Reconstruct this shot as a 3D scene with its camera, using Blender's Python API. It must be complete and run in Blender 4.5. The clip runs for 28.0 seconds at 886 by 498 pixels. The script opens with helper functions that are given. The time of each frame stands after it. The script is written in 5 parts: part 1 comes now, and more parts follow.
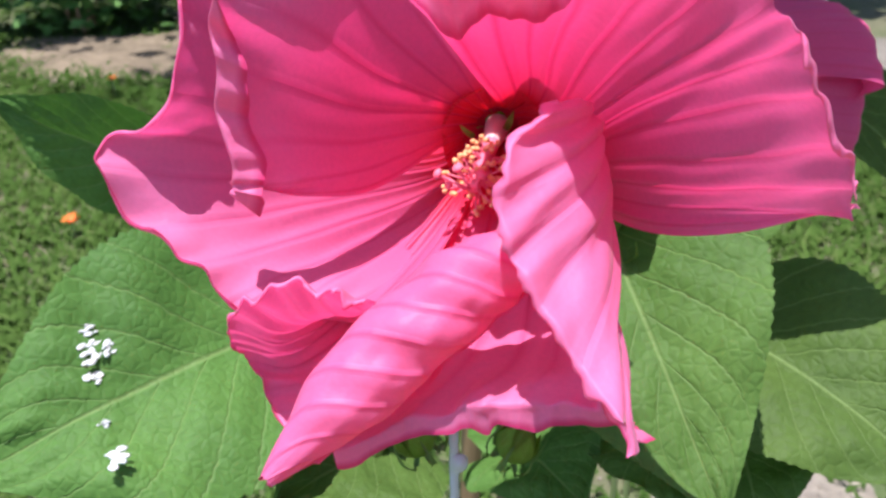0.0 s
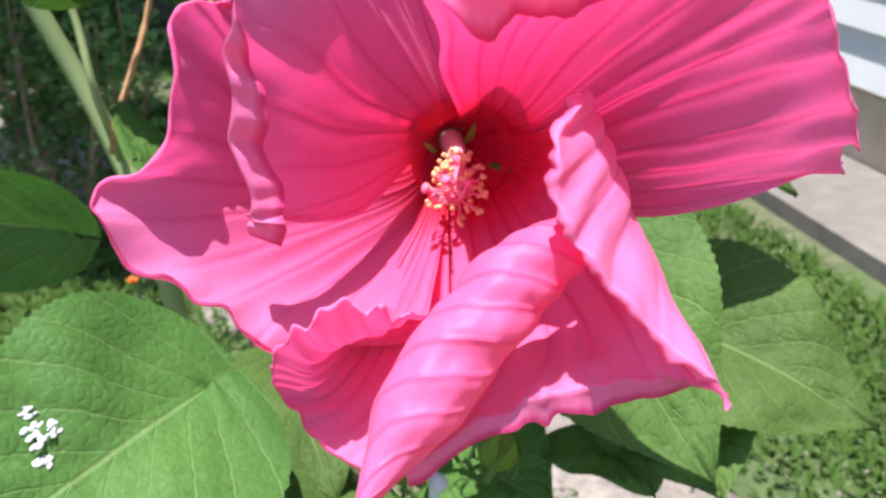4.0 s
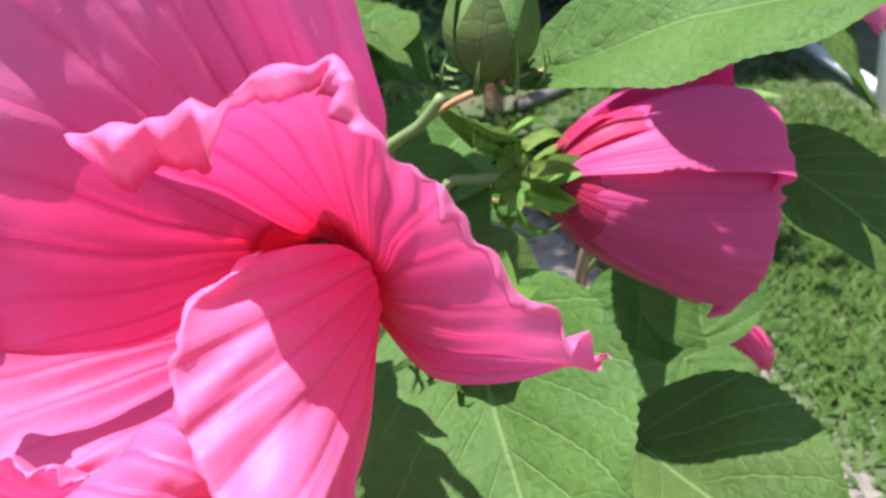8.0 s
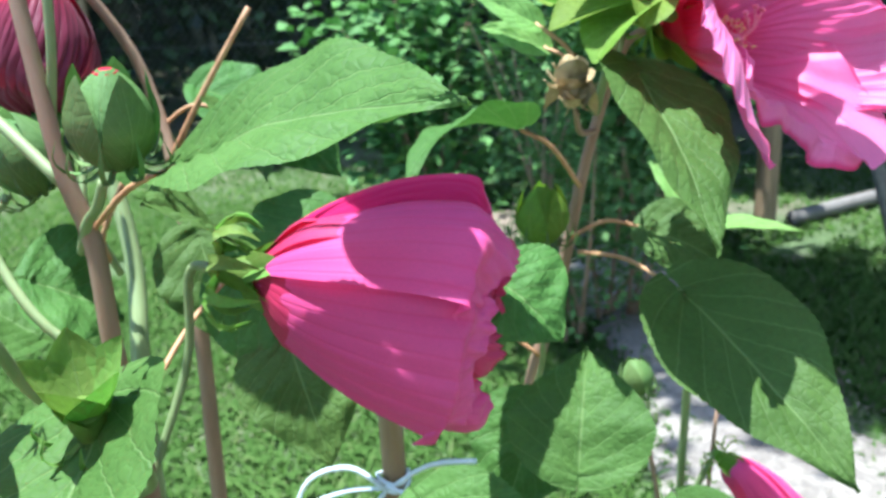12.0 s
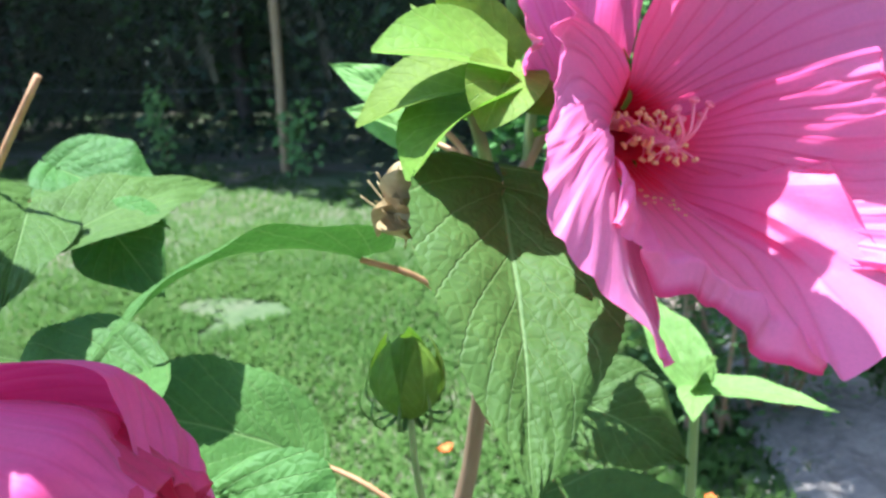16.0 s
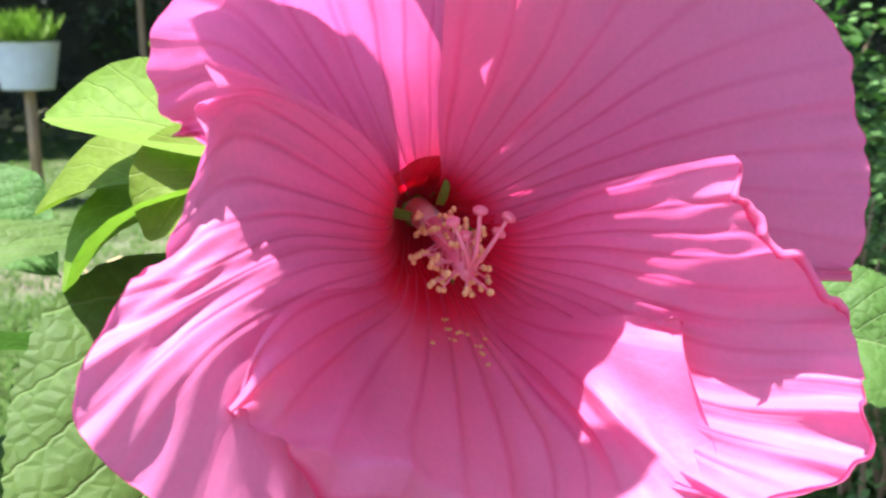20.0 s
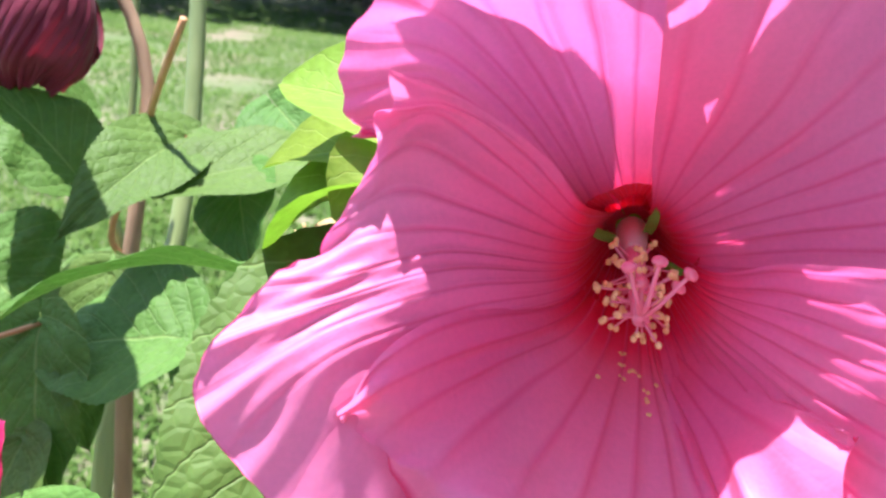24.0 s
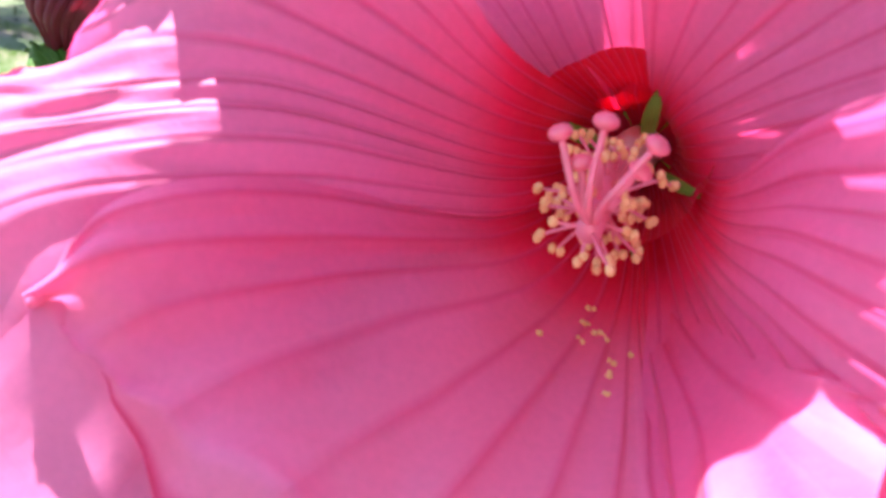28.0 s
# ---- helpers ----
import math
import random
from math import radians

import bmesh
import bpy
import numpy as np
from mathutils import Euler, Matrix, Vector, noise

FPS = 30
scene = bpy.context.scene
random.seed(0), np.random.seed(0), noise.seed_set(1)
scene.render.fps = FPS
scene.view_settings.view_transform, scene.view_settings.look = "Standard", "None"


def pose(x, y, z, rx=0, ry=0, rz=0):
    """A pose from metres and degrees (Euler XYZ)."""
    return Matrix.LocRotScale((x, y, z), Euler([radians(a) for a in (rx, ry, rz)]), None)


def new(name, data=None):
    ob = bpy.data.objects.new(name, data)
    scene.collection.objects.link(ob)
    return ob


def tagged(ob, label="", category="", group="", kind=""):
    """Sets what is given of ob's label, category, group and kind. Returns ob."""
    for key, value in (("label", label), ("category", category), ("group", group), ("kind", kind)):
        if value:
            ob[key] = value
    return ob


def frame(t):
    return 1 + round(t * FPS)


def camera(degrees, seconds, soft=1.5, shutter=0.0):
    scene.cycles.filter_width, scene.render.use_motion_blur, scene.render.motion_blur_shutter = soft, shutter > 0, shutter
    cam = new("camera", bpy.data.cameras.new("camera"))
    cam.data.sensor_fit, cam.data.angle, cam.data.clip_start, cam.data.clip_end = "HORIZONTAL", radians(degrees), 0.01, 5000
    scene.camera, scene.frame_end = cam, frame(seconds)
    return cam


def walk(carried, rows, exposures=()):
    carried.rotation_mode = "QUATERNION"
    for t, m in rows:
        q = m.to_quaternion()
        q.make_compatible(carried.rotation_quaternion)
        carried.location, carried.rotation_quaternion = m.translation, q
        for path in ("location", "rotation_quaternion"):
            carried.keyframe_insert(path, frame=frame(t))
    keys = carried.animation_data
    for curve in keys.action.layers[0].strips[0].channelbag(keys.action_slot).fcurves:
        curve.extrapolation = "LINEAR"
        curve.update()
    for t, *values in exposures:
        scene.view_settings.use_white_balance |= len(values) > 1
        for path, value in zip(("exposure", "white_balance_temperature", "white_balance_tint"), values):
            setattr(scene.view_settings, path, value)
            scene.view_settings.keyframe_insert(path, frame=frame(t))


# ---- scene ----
cam = camera(48.1, 28.0, soft=2.6)
# a small lens close to its subject: the garden behind goes soft
cam.data.dof.use_dof, cam.data.dof.focus_distance, cam.data.dof.aperture_fstop = True, 0.26, 32.0
METRES, EYE, TILT, LEAN, TURN = 1.4, 1.05, -27.0, 0.0, 0.0
ROWS = [
    (0.0, 0.0, 0.0, 0.0, 0.0, 0.0, -0.0),
    (0.5, 0.0045, -0.0016, 0.0066, 1.39, -0.2, -0.17),
    (1.0, -0.0029, -0.0225, 0.0067, 1.08, -0.04, -0.28),
    (1.5, -0.0013, -0.0319, 0.004, -0.18, 1.0, 0.99),
    (2.0, -0.0049, -0.0308, 0.0006, -3.09, 1.66, 1.59),
    (2.5, -0.0366, -0.0295, -0.0008, -8.39, 1.37, 3.94),
    (4.5, -0.0522, 0.0166, -0.0062, -12.64, 3.01, 8.21),
    (5.0, -0.0537, 0.0232, -0.0057, -11.03, 3.84, 8.63),
    (5.5, -0.0471, 0.0201, 0.0009, -11.72, 3.11, 9.59),
    (6.0, -0.0316, 0.0144, -0.0014, -10.06, 2.47, 9.51),
    (6.5, -0.0082, 0.0149, 0.0014, -5.05, 4.88, 6.44),
    (7.0, 0.0187, 0.0229, 0.0102, -0.88, 5.18, 3.81),
    (7.5, 0.0545, 0.0216, 0.0107, 3.12, 4.77, 3.1),
    (8.0, 0.0663, 0.0228, 0.0137, 5.57, 4.5, 2.51),
    (8.5, 0.0825, 0.0347, 0.0183, 7.69, 4.41, 2.96),
    (9.0, 0.1164, 0.0566, 0.0266, 8.21, 4.61, 3.97),
    (9.5, 0.1427, 0.0724, 0.033, 10.48, 5.17, 2.82),
    (10.0, 0.1657, 0.0669, 0.0296, 13.06, 6.05, 0.83),
    (10.5, 0.1833, 0.06, 0.0284, 15.96, 5.94, -2.43),
    (11.0, 0.2143, 0.0649, 0.0234, 19.63, 6.97, -3.23),
    (11.5, 0.2242, 0.0685, 0.0237, 20.57, 7.55, -3.75),
    (12.0, 0.2462, 0.0716, 0.0267, 22.59, 8.81, -7.38),
    (12.5, 0.2589, 0.0725, 0.0365, 22.44, 9.15, -7.32),
    (14.5, 0.2912, 0.127, 0.0691, 28.44, 9.65, -10.41),
    (15.0, 0.2953, 0.1623, 0.0798, 29.3, 9.99, -11.21),
    (15.5, 0.2998, 0.2013, 0.09, 30.88, 9.74, -12.08),
    (16.0, 0.2934, 0.2251, 0.1033, 33.19, 9.49, -13.02),
    (16.5, 0.2933, 0.2467, 0.1145, 34.07, 9.57, -14.29),
    (17.0, 0.2968, 0.2687, 0.1238, 35.9, 8.52, -14.6),
    (17.5, 0.3019, 0.2866, 0.1355, 37.99, 8.64, -16.37),
    (18.0, 0.3149, 0.292, 0.135, 38.49, 8.74, -18.1),
    (18.5, 0.3229, 0.3147, 0.1433, 40.24, 7.86, -17.64),
    (19.0, 0.3086, 0.3048, 0.1496, 41.15, 7.03, -18.0),
    (19.5, 0.313, 0.3136, 0.1579, 41.96, 6.58, -18.68),
    (20.0, 0.3207, 0.329, 0.167, 44.17, 6.5, -19.34),
    (20.5, 0.323, 0.3384, 0.1688, 42.79, 6.68, -18.07),
    (22.5, 0.3243, 0.3604, 0.187, 53.4, 0.66, -26.56),
    (23.0, 0.3217, 0.3568, 0.1864, 57.09, -3.69, -26.72),
    (23.5, 0.335, 0.3464, 0.1929, 61.13, -6.52, -28.73),
    (24.0, 0.3288, 0.3469, 0.1967, 66.34, -7.93, -31.29),
    (24.5, 0.3223, 0.3643, 0.1989, 67.93, -7.92, -32.3),
    (25.0, 0.3144, 0.3739, 0.1961, 70.06, -8.1, -33.27),
    (25.5, 0.314, 0.3884, 0.1992, 72.93, -8.59, -33.2),
    (26.0, 0.3108, 0.3991, 0.1977, 75.26, -8.87, -32.82),
    (26.5, 0.3048, 0.4134, 0.1975, 78.25, -9.26, -32.31),
    (27.0, 0.3002, 0.4166, 0.1954, 79.55, -10.26, -32.66),
    (27.5, 0.2976, 0.4165, 0.19, 79.34, -10.41, -33.75),
    (28.0, 0.2946, 0.4175, 0.1892, 79.92, -10.2, -34.03),
]
walk(cam, [(t, pose(0, 0, EYE, TILT, LEAN, TURN) @ pose(METRES * x, METRES * y, METRES * z, 90 + pitch, roll, yaw)) for t, x, y, z, yaw, pitch, roll in ROWS], exposures=((0, 0.86, 6000, 18), (5, 1.08, 6000, 18), (7, 1.0, 6000, 18), (8, 1.15, 5900, 18), (9.5, 1.2, 5700, 11), (12, 1.63, 5300, 8), (15, 1.88, 5200, 10), (17, 1.83, 5450, 14), (19, 1.84, 5900, 18), (24, 1.97, 6000, 19), (28, 2.33, 6100, 20)))

# ---- world and sun ----
SUN_TO = Vector((-0.13, -0.115, 0.975)).normalized()
world = bpy.data.worlds.new("world")
scene.world = world
world.use_nodes = True
sky = world.node_tree.nodes.new("ShaderNodeTexSky")
sky.sky_type = "NISHITA"
sky.sun_disc = False
sky.sun_elevation = math.asin(SUN_TO.z)
sky.sun_rotation = math.atan2(SUN_TO.x, SUN_TO.y)
world.node_tree.links.new(sky.outputs["Color"], world.node_tree.nodes["Background"].inputs["Color"])
world.node_tree.nodes["Background"].inputs["Strength"].default_value = 0.13
sun = new("sun", bpy.data.lights.new("sun", "SUN"))
sun.data.energy, sun.data.angle, sun.data.color = 4.5, radians(0.5), (1.0, 0.96, 0.88)
sun.rotation_euler = (-SUN_TO).to_track_quat("-Z", "Y").to_euler()


# ---- materials ----
def nodes_of(name):
    m = bpy.data.materials.new(name)
    m.use_nodes = True
    t = m.node_tree
    return m, t, t.nodes["Principled BSDF"], t.nodes["Material Output"]


def ramp(t, src, stops):
    r = t.nodes.new("ShaderNodeValToRGB")
    while len(r.color_ramp.elements) < len(stops):
        r.color_ramp.elements.new(0.5)
    for e, (p, c) in zip(r.color_ramp.elements, stops):
        e.position, e.color = p, (*c, 1) if len(c) == 3 else c
    t.links.new(src, r.inputs["Fac"])
    return r.outputs["Color"]


def noise_of(t, scale, detail=4, coord="Object", stretch=(1, 1, 1)):
    c = t.nodes.new("ShaderNodeTexCoord")
    m = t.nodes.new("ShaderNodeMapping")
    m.inputs["Scale"].default_value = stretch
    n = t.nodes.new("ShaderNodeTexNoise")
    n.inputs["Scale"].default_value, n.inputs["Detail"].default_value = scale, detail
    t.links.new(c.outputs[coord], m.inputs["Vector"])
    t.links.new(m.outputs["Vector"], n.inputs["Vector"])
    return n.outputs["Fac"]


def mix(t, fac, a, b, mode="MIX"):
    m = t.nodes.new("ShaderNodeMix")
    m.data_type, m.blend_type = "RGBA", mode
    for key, v in ((0, fac), (6, a), (7, b)):
        if isinstance(v, (int, float)):
            m.inputs[key].default_value = v
        elif isinstance(v, tuple):
            m.inputs[key].default_value = (*v, 1)
        else:
            t.links.new(v, m.inputs[key])
    return m.outputs[2]


def calc(t, op, a, b=0.0, c=0.0):
    m = t.nodes.new("ShaderNodeMath")
    m.operation = op
    for k, v in enumerate((a, b, c)):
        if isinstance(v, (int, float)):
            m.inputs[k].default_value = v
        else:
            t.links.new(v, m.inputs[k])
    return m.outputs[0]


def bump(t, bsdf, height, strength, distance):
    b = t.nodes.new("ShaderNodeBump")
    b.inputs["Strength"].default_value, b.inputs["Distance"].default_value = strength, distance
    t.links.new(height, b.inputs["Height"])
    for node in bsdf if isinstance(bsdf, (list, tuple)) else [bsdf]:
        t.links.new(b.outputs["Normal"], node.inputs["Normal"])


def thin(name, colour, share, veins=None, rough=0.5, gloss=0.25, depth=1.4, sheen=0.0, relief=0.0009):
    """A thin living sheet: part of the light passes through it. colour(t) gives a colour socket, veins(t) a height socket."""
    m, t, p, out = nodes_of(name)
    col = colour(t)
    tr = t.nodes.new("ShaderNodeBsdfTranslucent")
    sh = t.nodes.new("ShaderNodeMixShader")
    sh.inputs["Fac"].default_value = share
    t.links.new(col, p.inputs["Base Color"])
    sat = t.nodes.new("ShaderNodeHueSaturation")
    sat.inputs["Saturation"].default_value, sat.inputs["Value"].default_value = 1.0, 0.98
    deep = t.nodes.new("ShaderNodeGamma")
    deep.inputs["Gamma"].default_value = depth
    t.links.new(col, deep.inputs["Color"])
    t.links.new(deep.outputs["Color"], sat.inputs["Color"])
    t.links.new(sat.outputs["Color"], tr.inputs["Color"])
    p.inputs["Roughness"].default_value = rough
    p.inputs["Specular IOR Level"].default_value = gloss
    p.inputs["Sheen Weight"].default_value, p.inputs["Sheen Roughness"].default_value = sheen, 0.4
    if veins:
        bump(t, [p, tr], veins(t), 0.55, relief)
    t.links.new(p.outputs[0], sh.inputs[1])
    t.links.new(tr.outputs[0], sh.inputs[2])
    t.links.new(sh.outputs[0], out.inputs["Surface"])
    return m


def uv_parts(t):
    u = t.nodes.new("ShaderNodeUVMap")
    s = t.nodes.new("ShaderNodeSeparateXYZ")
    t.links.new(u.outputs["UV"], s.inputs["Vector"])
    return s.outputs["X"], s.outputs["Y"]


def petal_vein(t):
    """0 on a vein, 1 between: veins fan out from the base of a petal and waver a little."""
    x, y = uv_parts(t)
    n = noise_of(t, 22, 2)
    w = calc(t, "MULTIPLY_ADD", n, 0.022, x)
    f = calc(t, "FRACT", calc(t, "MULTIPLY", w, 13.0))
    d = calc(t, "ABSOLUTE", calc(t, "SUBTRACT", f, 0.5))
    return d, y


def petal_material(name, pale, mid, vein, heart, share=0.46, pass_=1.75, eye=True):
    def colour(t):
        d, y = petal_vein(t)
        line = ramp(t, d, [(0.0, (1, 1, 1)), (0.04, (0.75, 0.75, 0.75)), (0.13, (0.0, 0.0, 0.0))])
        fade = ramp(t, y, [(0.12, (1, 1, 1)), (0.55, (0.75, 0.75, 0.75)), (0.95, (0.12, 0.12, 0.12))])
        fac = calc(t, "MULTIPLY", line, fade)
        rim = [(0.40, mid), (0.85, pale), (0.985, pale), (0.996, vein)]
        body = ramp(t, y, [(0.0, (0.78, 0.006, 0.035)), (0.18, (0.82, 0.008, 0.045)), (0.235, heart), (0.30, tuple(0.35 * p + 0.65 * q for p, q in zip(heart, mid)))] + rim if eye else [(0.0, heart), (0.2, mid)] + rim)
        blot = noise_of(t, 60, 5)
        body = mix(t, calc(t, "MULTIPLY", blot, 0.16), body, (0.75, 0.08, 0.3))
        grain = ramp(t, noise_of(t, 700, 3), [(0.3, (0.95, 0.95, 0.95)), (0.7, (1, 1, 1))])
        body = mix(t, 1.0, body, grain, "MULTIPLY")
        return mix(t, calc(t, "MULTIPLY", fac, 0.66), body, vein)

    def height(t):
        d, y = petal_vein(t)
        h = ramp(t, d, [(0.0, (0, 0, 0)), (0.16, (0.8, 0.8, 0.8)), (0.5, (1, 1, 1))])
        n = noise_of(t, 260, 5)
        return calc(t, "MULTIPLY_ADD", n, 0.55, h)

    return thin(name, colour, share, height, 0.5, 0.4, pass_, 0.12, 0.0009 if eye else 0.0003)


PETAL_DEEP = petal_material("petal_deep_pink", (0.97, 0.265, 0.52), (0.95, 0.155, 0.385), (0.80, 0.06, 0.23), (0.95, 0.045, 0.12))
PETAL_SOFT = petal_material("petal_soft_pink", (0.97, 0.275, 0.535), (0.96, 0.18, 0.425), (0.82, 0.07, 0.24), (0.94, 0.03, 0.12), 0.50, 1.28)
PETAL_DARK = petal_material("petal_magenta", (0.93, 0.15, 0.41), (0.89, 0.105, 0.33), (0.84, 0.08, 0.265), (0.80, 0.11, 0.36), 0.42, 1.4, False)
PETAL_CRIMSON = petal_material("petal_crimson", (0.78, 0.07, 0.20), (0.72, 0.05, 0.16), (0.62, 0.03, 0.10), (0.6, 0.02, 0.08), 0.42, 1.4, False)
PETAL_WILT = petal_material("petal_wilted", (0.24, 0.035, 0.06), (0.20, 0.03, 0.045), (0.16, 0.01, 0.03), (0.3, 0.01, 0.03))


def leaf_lines(t):
    """Height of the midrib and of slanting side veins of a leaf, by its own u (across) and v (along)."""
    x, y = uv_parts(t)
    a = calc(t, "ABSOLUTE", calc(t, "SUBTRACT", x, 0.5))
    rib = ramp(t, a, [(0.0, (1, 1, 1)), (0.006, (0.8, 0.8, 0.8)), (0.014, (0, 0, 0))])
    wav = noise_of(t, 30, 2)
    s = calc(t, "SUBTRACT", calc(t, "MULTIPLY_ADD", wav, 0.03, y), calc(t, "MULTIPLY", calc(t, "POWER", a, 0.8), 0.75))
    f = calc(t, "ABSOLUTE", calc(t, "SUBTRACT", calc(t, "FRACT", calc(t, "MULTIPLY", s, 6.5)), 0.5))
    side = ramp(t, f, [(0.0, (0.7, 0.7, 0.7)), (0.016, (0.4, 0.4, 0.4)), (0.05, (0, 0, 0))])
    return calc(t, "MAXIMUM", rib, side)


def leaf_material(name, dark, light, rib, share, relief=0.0006):
    def colour(t):
        n = noise_of(t, 14, 4)
        c = ramp(t, n, [(0.3, dark), (0.7, light)])
        fine = ramp(t, noise_of(t, 320, 4), [(0.3, (0.82, 0.82, 0.82)), (0.7, (1, 1, 1))])
        c = mix(t, 1.0, c, fine, "MULTIPLY")
        info = t.nodes.new("ShaderNodeObjectInfo")
        hue = t.nodes.new("ShaderNodeHueSaturation")
        t.links.new(calc(t, "MULTIPLY_ADD", info.outputs["Random"], 0.03, 0.485), hue.inputs["Hue"])
        t.links.new(calc(t, "MULTIPLY_ADD", info.outputs["Random"], 0.3, 0.85), hue.inputs["Value"])
        t.links.new(c, hue.inputs["Color"])
        return mix(t, calc(t, "MULTIPLY", leaf_lines(t), 0.6), hue.outputs["Color"], rib)

    def height(t):
        v = t.nodes.new("ShaderNodeTexVoronoi")
        v.feature = "DISTANCE_TO_EDGE"
        v.inputs["Scale"].default_value = 190
        c = t.nodes.new("ShaderNodeTexCoord")
        t.links.new(c.outputs["Object"], v.inputs["Vector"])
        return calc(t, "SUBTRACT", calc(t, "MULTIPLY", calc(t, "MINIMUM", v.outputs["Distance"], 0.22), 1.6), calc(t, "MULTIPLY", leaf_lines(t), 0.9))

    return thin(name, colour, share, height, 0.58, 0.2, relief=relief)


LEAF = leaf_material("hibiscus_leaf", (0.088, 0.182, 0.036), (0.14, 0.262, 0.056), (0.28, 0.40, 0.14), 0.40, 0.0013)
SEPAL = leaf_material("sepal_green", (0.21, 0.36, 0.035), (0.32, 0.47, 0.075), (0.48, 0.60, 0.18), 0.5)
CALYX = leaf_material("calyx_green", (0.20, 0.36, 0.06), (0.31, 0.46, 0.10), (0.36, 0.48, 0.16), 0.45)
SPRIG = leaf_material("young_leaf_green", (0.22, 0.40, 0.09), (0.32, 0.50, 0.13), (0.36, 0.50, 0.18), 0.45)
POD = leaf_material("pod_green", (0.11, 0.19, 0.05), (0.19, 0.28, 0.08), (0.24, 0.33, 0.12), 0.15)
BUSH = leaf_material("shrub_leaf", (0.10, 0.20, 0.05), (0.19, 0.34, 0.09), (0.14, 0.26, 0.08), 0.3)


def plain(name, a, b, scale, rough=0.7, bump_at=0.002, strength=0.5, metal=0.0, stretch=(1, 1, 1), coord="Object"):
    m, t, p, out = nodes_of(name)
    n = noise_of(t, scale, 6, coord, stretch)
    big = noise_of(t, scale * 0.17, 3, coord, stretch)
    c = ramp(t, calc(t, "MULTIPLY_ADD", big, 0.45, calc(t, "MULTIPLY", n, 0.55)), [(0.32, a), (0.68, b)])
    t.links.new(c, p.inputs["Base Color"])
    p.inputs["Roughness"].default_value, p.inputs["Metallic"].default_value = rough, metal
    bump(t, p, n, strength, bump_at)
    return m


STEM_GREEN = plain("stem_green", (0.17, 0.23, 0.08), (0.27, 0.33, 0.13), 90, 0.55, 0.0006, stretch=(1, 1, 0.2))
STEM_BROWN = plain("stem_brown", (0.20, 0.115, 0.065), (0.38, 0.25, 0.15), 90, 0.65, 0.0008, stretch=(1, 1, 0.2))
STEM_RUST = plain("stem_rust", (0.38, 0.17, 0.07), (0.55, 0.33, 0.15), 120, 0.6, 0.0005)
WOOD = plain("weathered_wood", (0.22, 0.14, 0.07), (0.42, 0.29, 0.15), 30, 0.8, 0.003, stretch=(3, 3, 0.3))
DRY = plain("dry_brown", (0.26, 0.17, 0.06), (0.62, 0.48, 0.24), 160, 0.8, 0.0008)
POLLEN = plain("pollen", (0.84, 0.40, 0.16), (0.90, 0.54, 0.27), 900, 0.8, 0.0003)
COLUMN = plain("column_pink", (0.80, 0.14, 0.24), (0.84, 0.24, 0.32), 200, 0.5, 0.0003)
COLUMN_PALE = plain("column_pale", (0.86, 0.42, 0.44), (0.90, 0.58, 0.56), 200, 0.5, 0.0003)
STIGMA = plain("stigma_pink", (0.80, 0.12, 0.20), (0.86, 0.22, 0.30), 500, 0.6, 0.0004)
DROPPING = plain("dried_white", (0.42, 0.44, 0.42), (0.78, 0.79, 0.78), 260, 0.7, 0.001)
TWINE = plain("pale_plastic_ribbon", (0.62, 0.70, 0.74), (0.82, 0.88, 0.92), 160, 0.25, 0.0006)
WHITE = plain("white_siding", (0.76, 0.76, 0.74), (0.84, 0.84, 0.82), 9, 0.6, 0.001)
FOUND = plain("foundation_render", (0.46, 0.37, 0.26), (0.62, 0.52, 0.39), 14, 0.9, 0.004)
CONCRETE = plain("concrete", (0.135, 0.12, 0.098), (0.22, 0.195, 0.165), 18, 0.9, 0.004)
CRUMB = plain("soil_crumb", (0.16, 0.13, 0.10), (0.38, 0.33, 0.26), 9, 0.95, 0.002)
WIRE = plain("galvanised_wire", (0.10, 0.09, 0.08), (0.20, 0.19, 0.17), 60, 0.5, 0.0004, metal=0.7)
# near-black colour that carries the shade of the woods itself
SHADE = plain("painted_woods_shade", (0.02, 0.028, 0.018), (0.065, 0.08, 0.048), 3, 0.95, 0.03)
DARKBARK = plain("dark_bark", (0.03, 0.024, 0.018), (0.09, 0.07, 0.05), 12, 0.95, 0.01)
PLANTER = plain("pale_grey_plastic", (0.52, 0.54, 0.56), (0.64, 0.66, 0.68), 20, 0.5, 0.001)
ORANGE = plain("orange_petal", (0.75, 0.13, 0.02), (0.85, 0.26, 0.04), 300, 0.6, 0.0005)


def ground_material():
    m, t, p, out = nodes_of("lawn_and_soil")
    n = noise_of(t, 1.1, 5)
    fine = noise_of(t, 26, 8)
    soil = ramp(t, fine, [(0.3, (0.11, 0.095, 0.058)), (0.7, (0.18, 0.15, 0.10))])
    turf = ramp(t, fine, [(0.3, (0.055, 0.085, 0.026)), (0.7, (0.09, 0.125, 0.042))])
    fac = ramp(t, n, [(0.48, (0, 0, 0)), (0.64, (1, 1, 1))])
    t.links.new(mix(t, fac, turf, soil), p.inputs["Base Color"])
    p.inputs["Roughness"].default_value = 0.95
    bump(t, p, fine, 0.5, 0.012)
    return m


GROUND = ground_material()
DRY_SOIL = plain("dry_brown_soil", (0.11, 0.085, 0.055), (0.25, 0.195, 0.13), 30, 0.95, 0.02, 0.9)
SAND = plain("bare_sandy_soil", (0.12, 0.10, 0.08), (0.33, 0.29, 0.235), 34, 0.95, 0.02, 0.9)


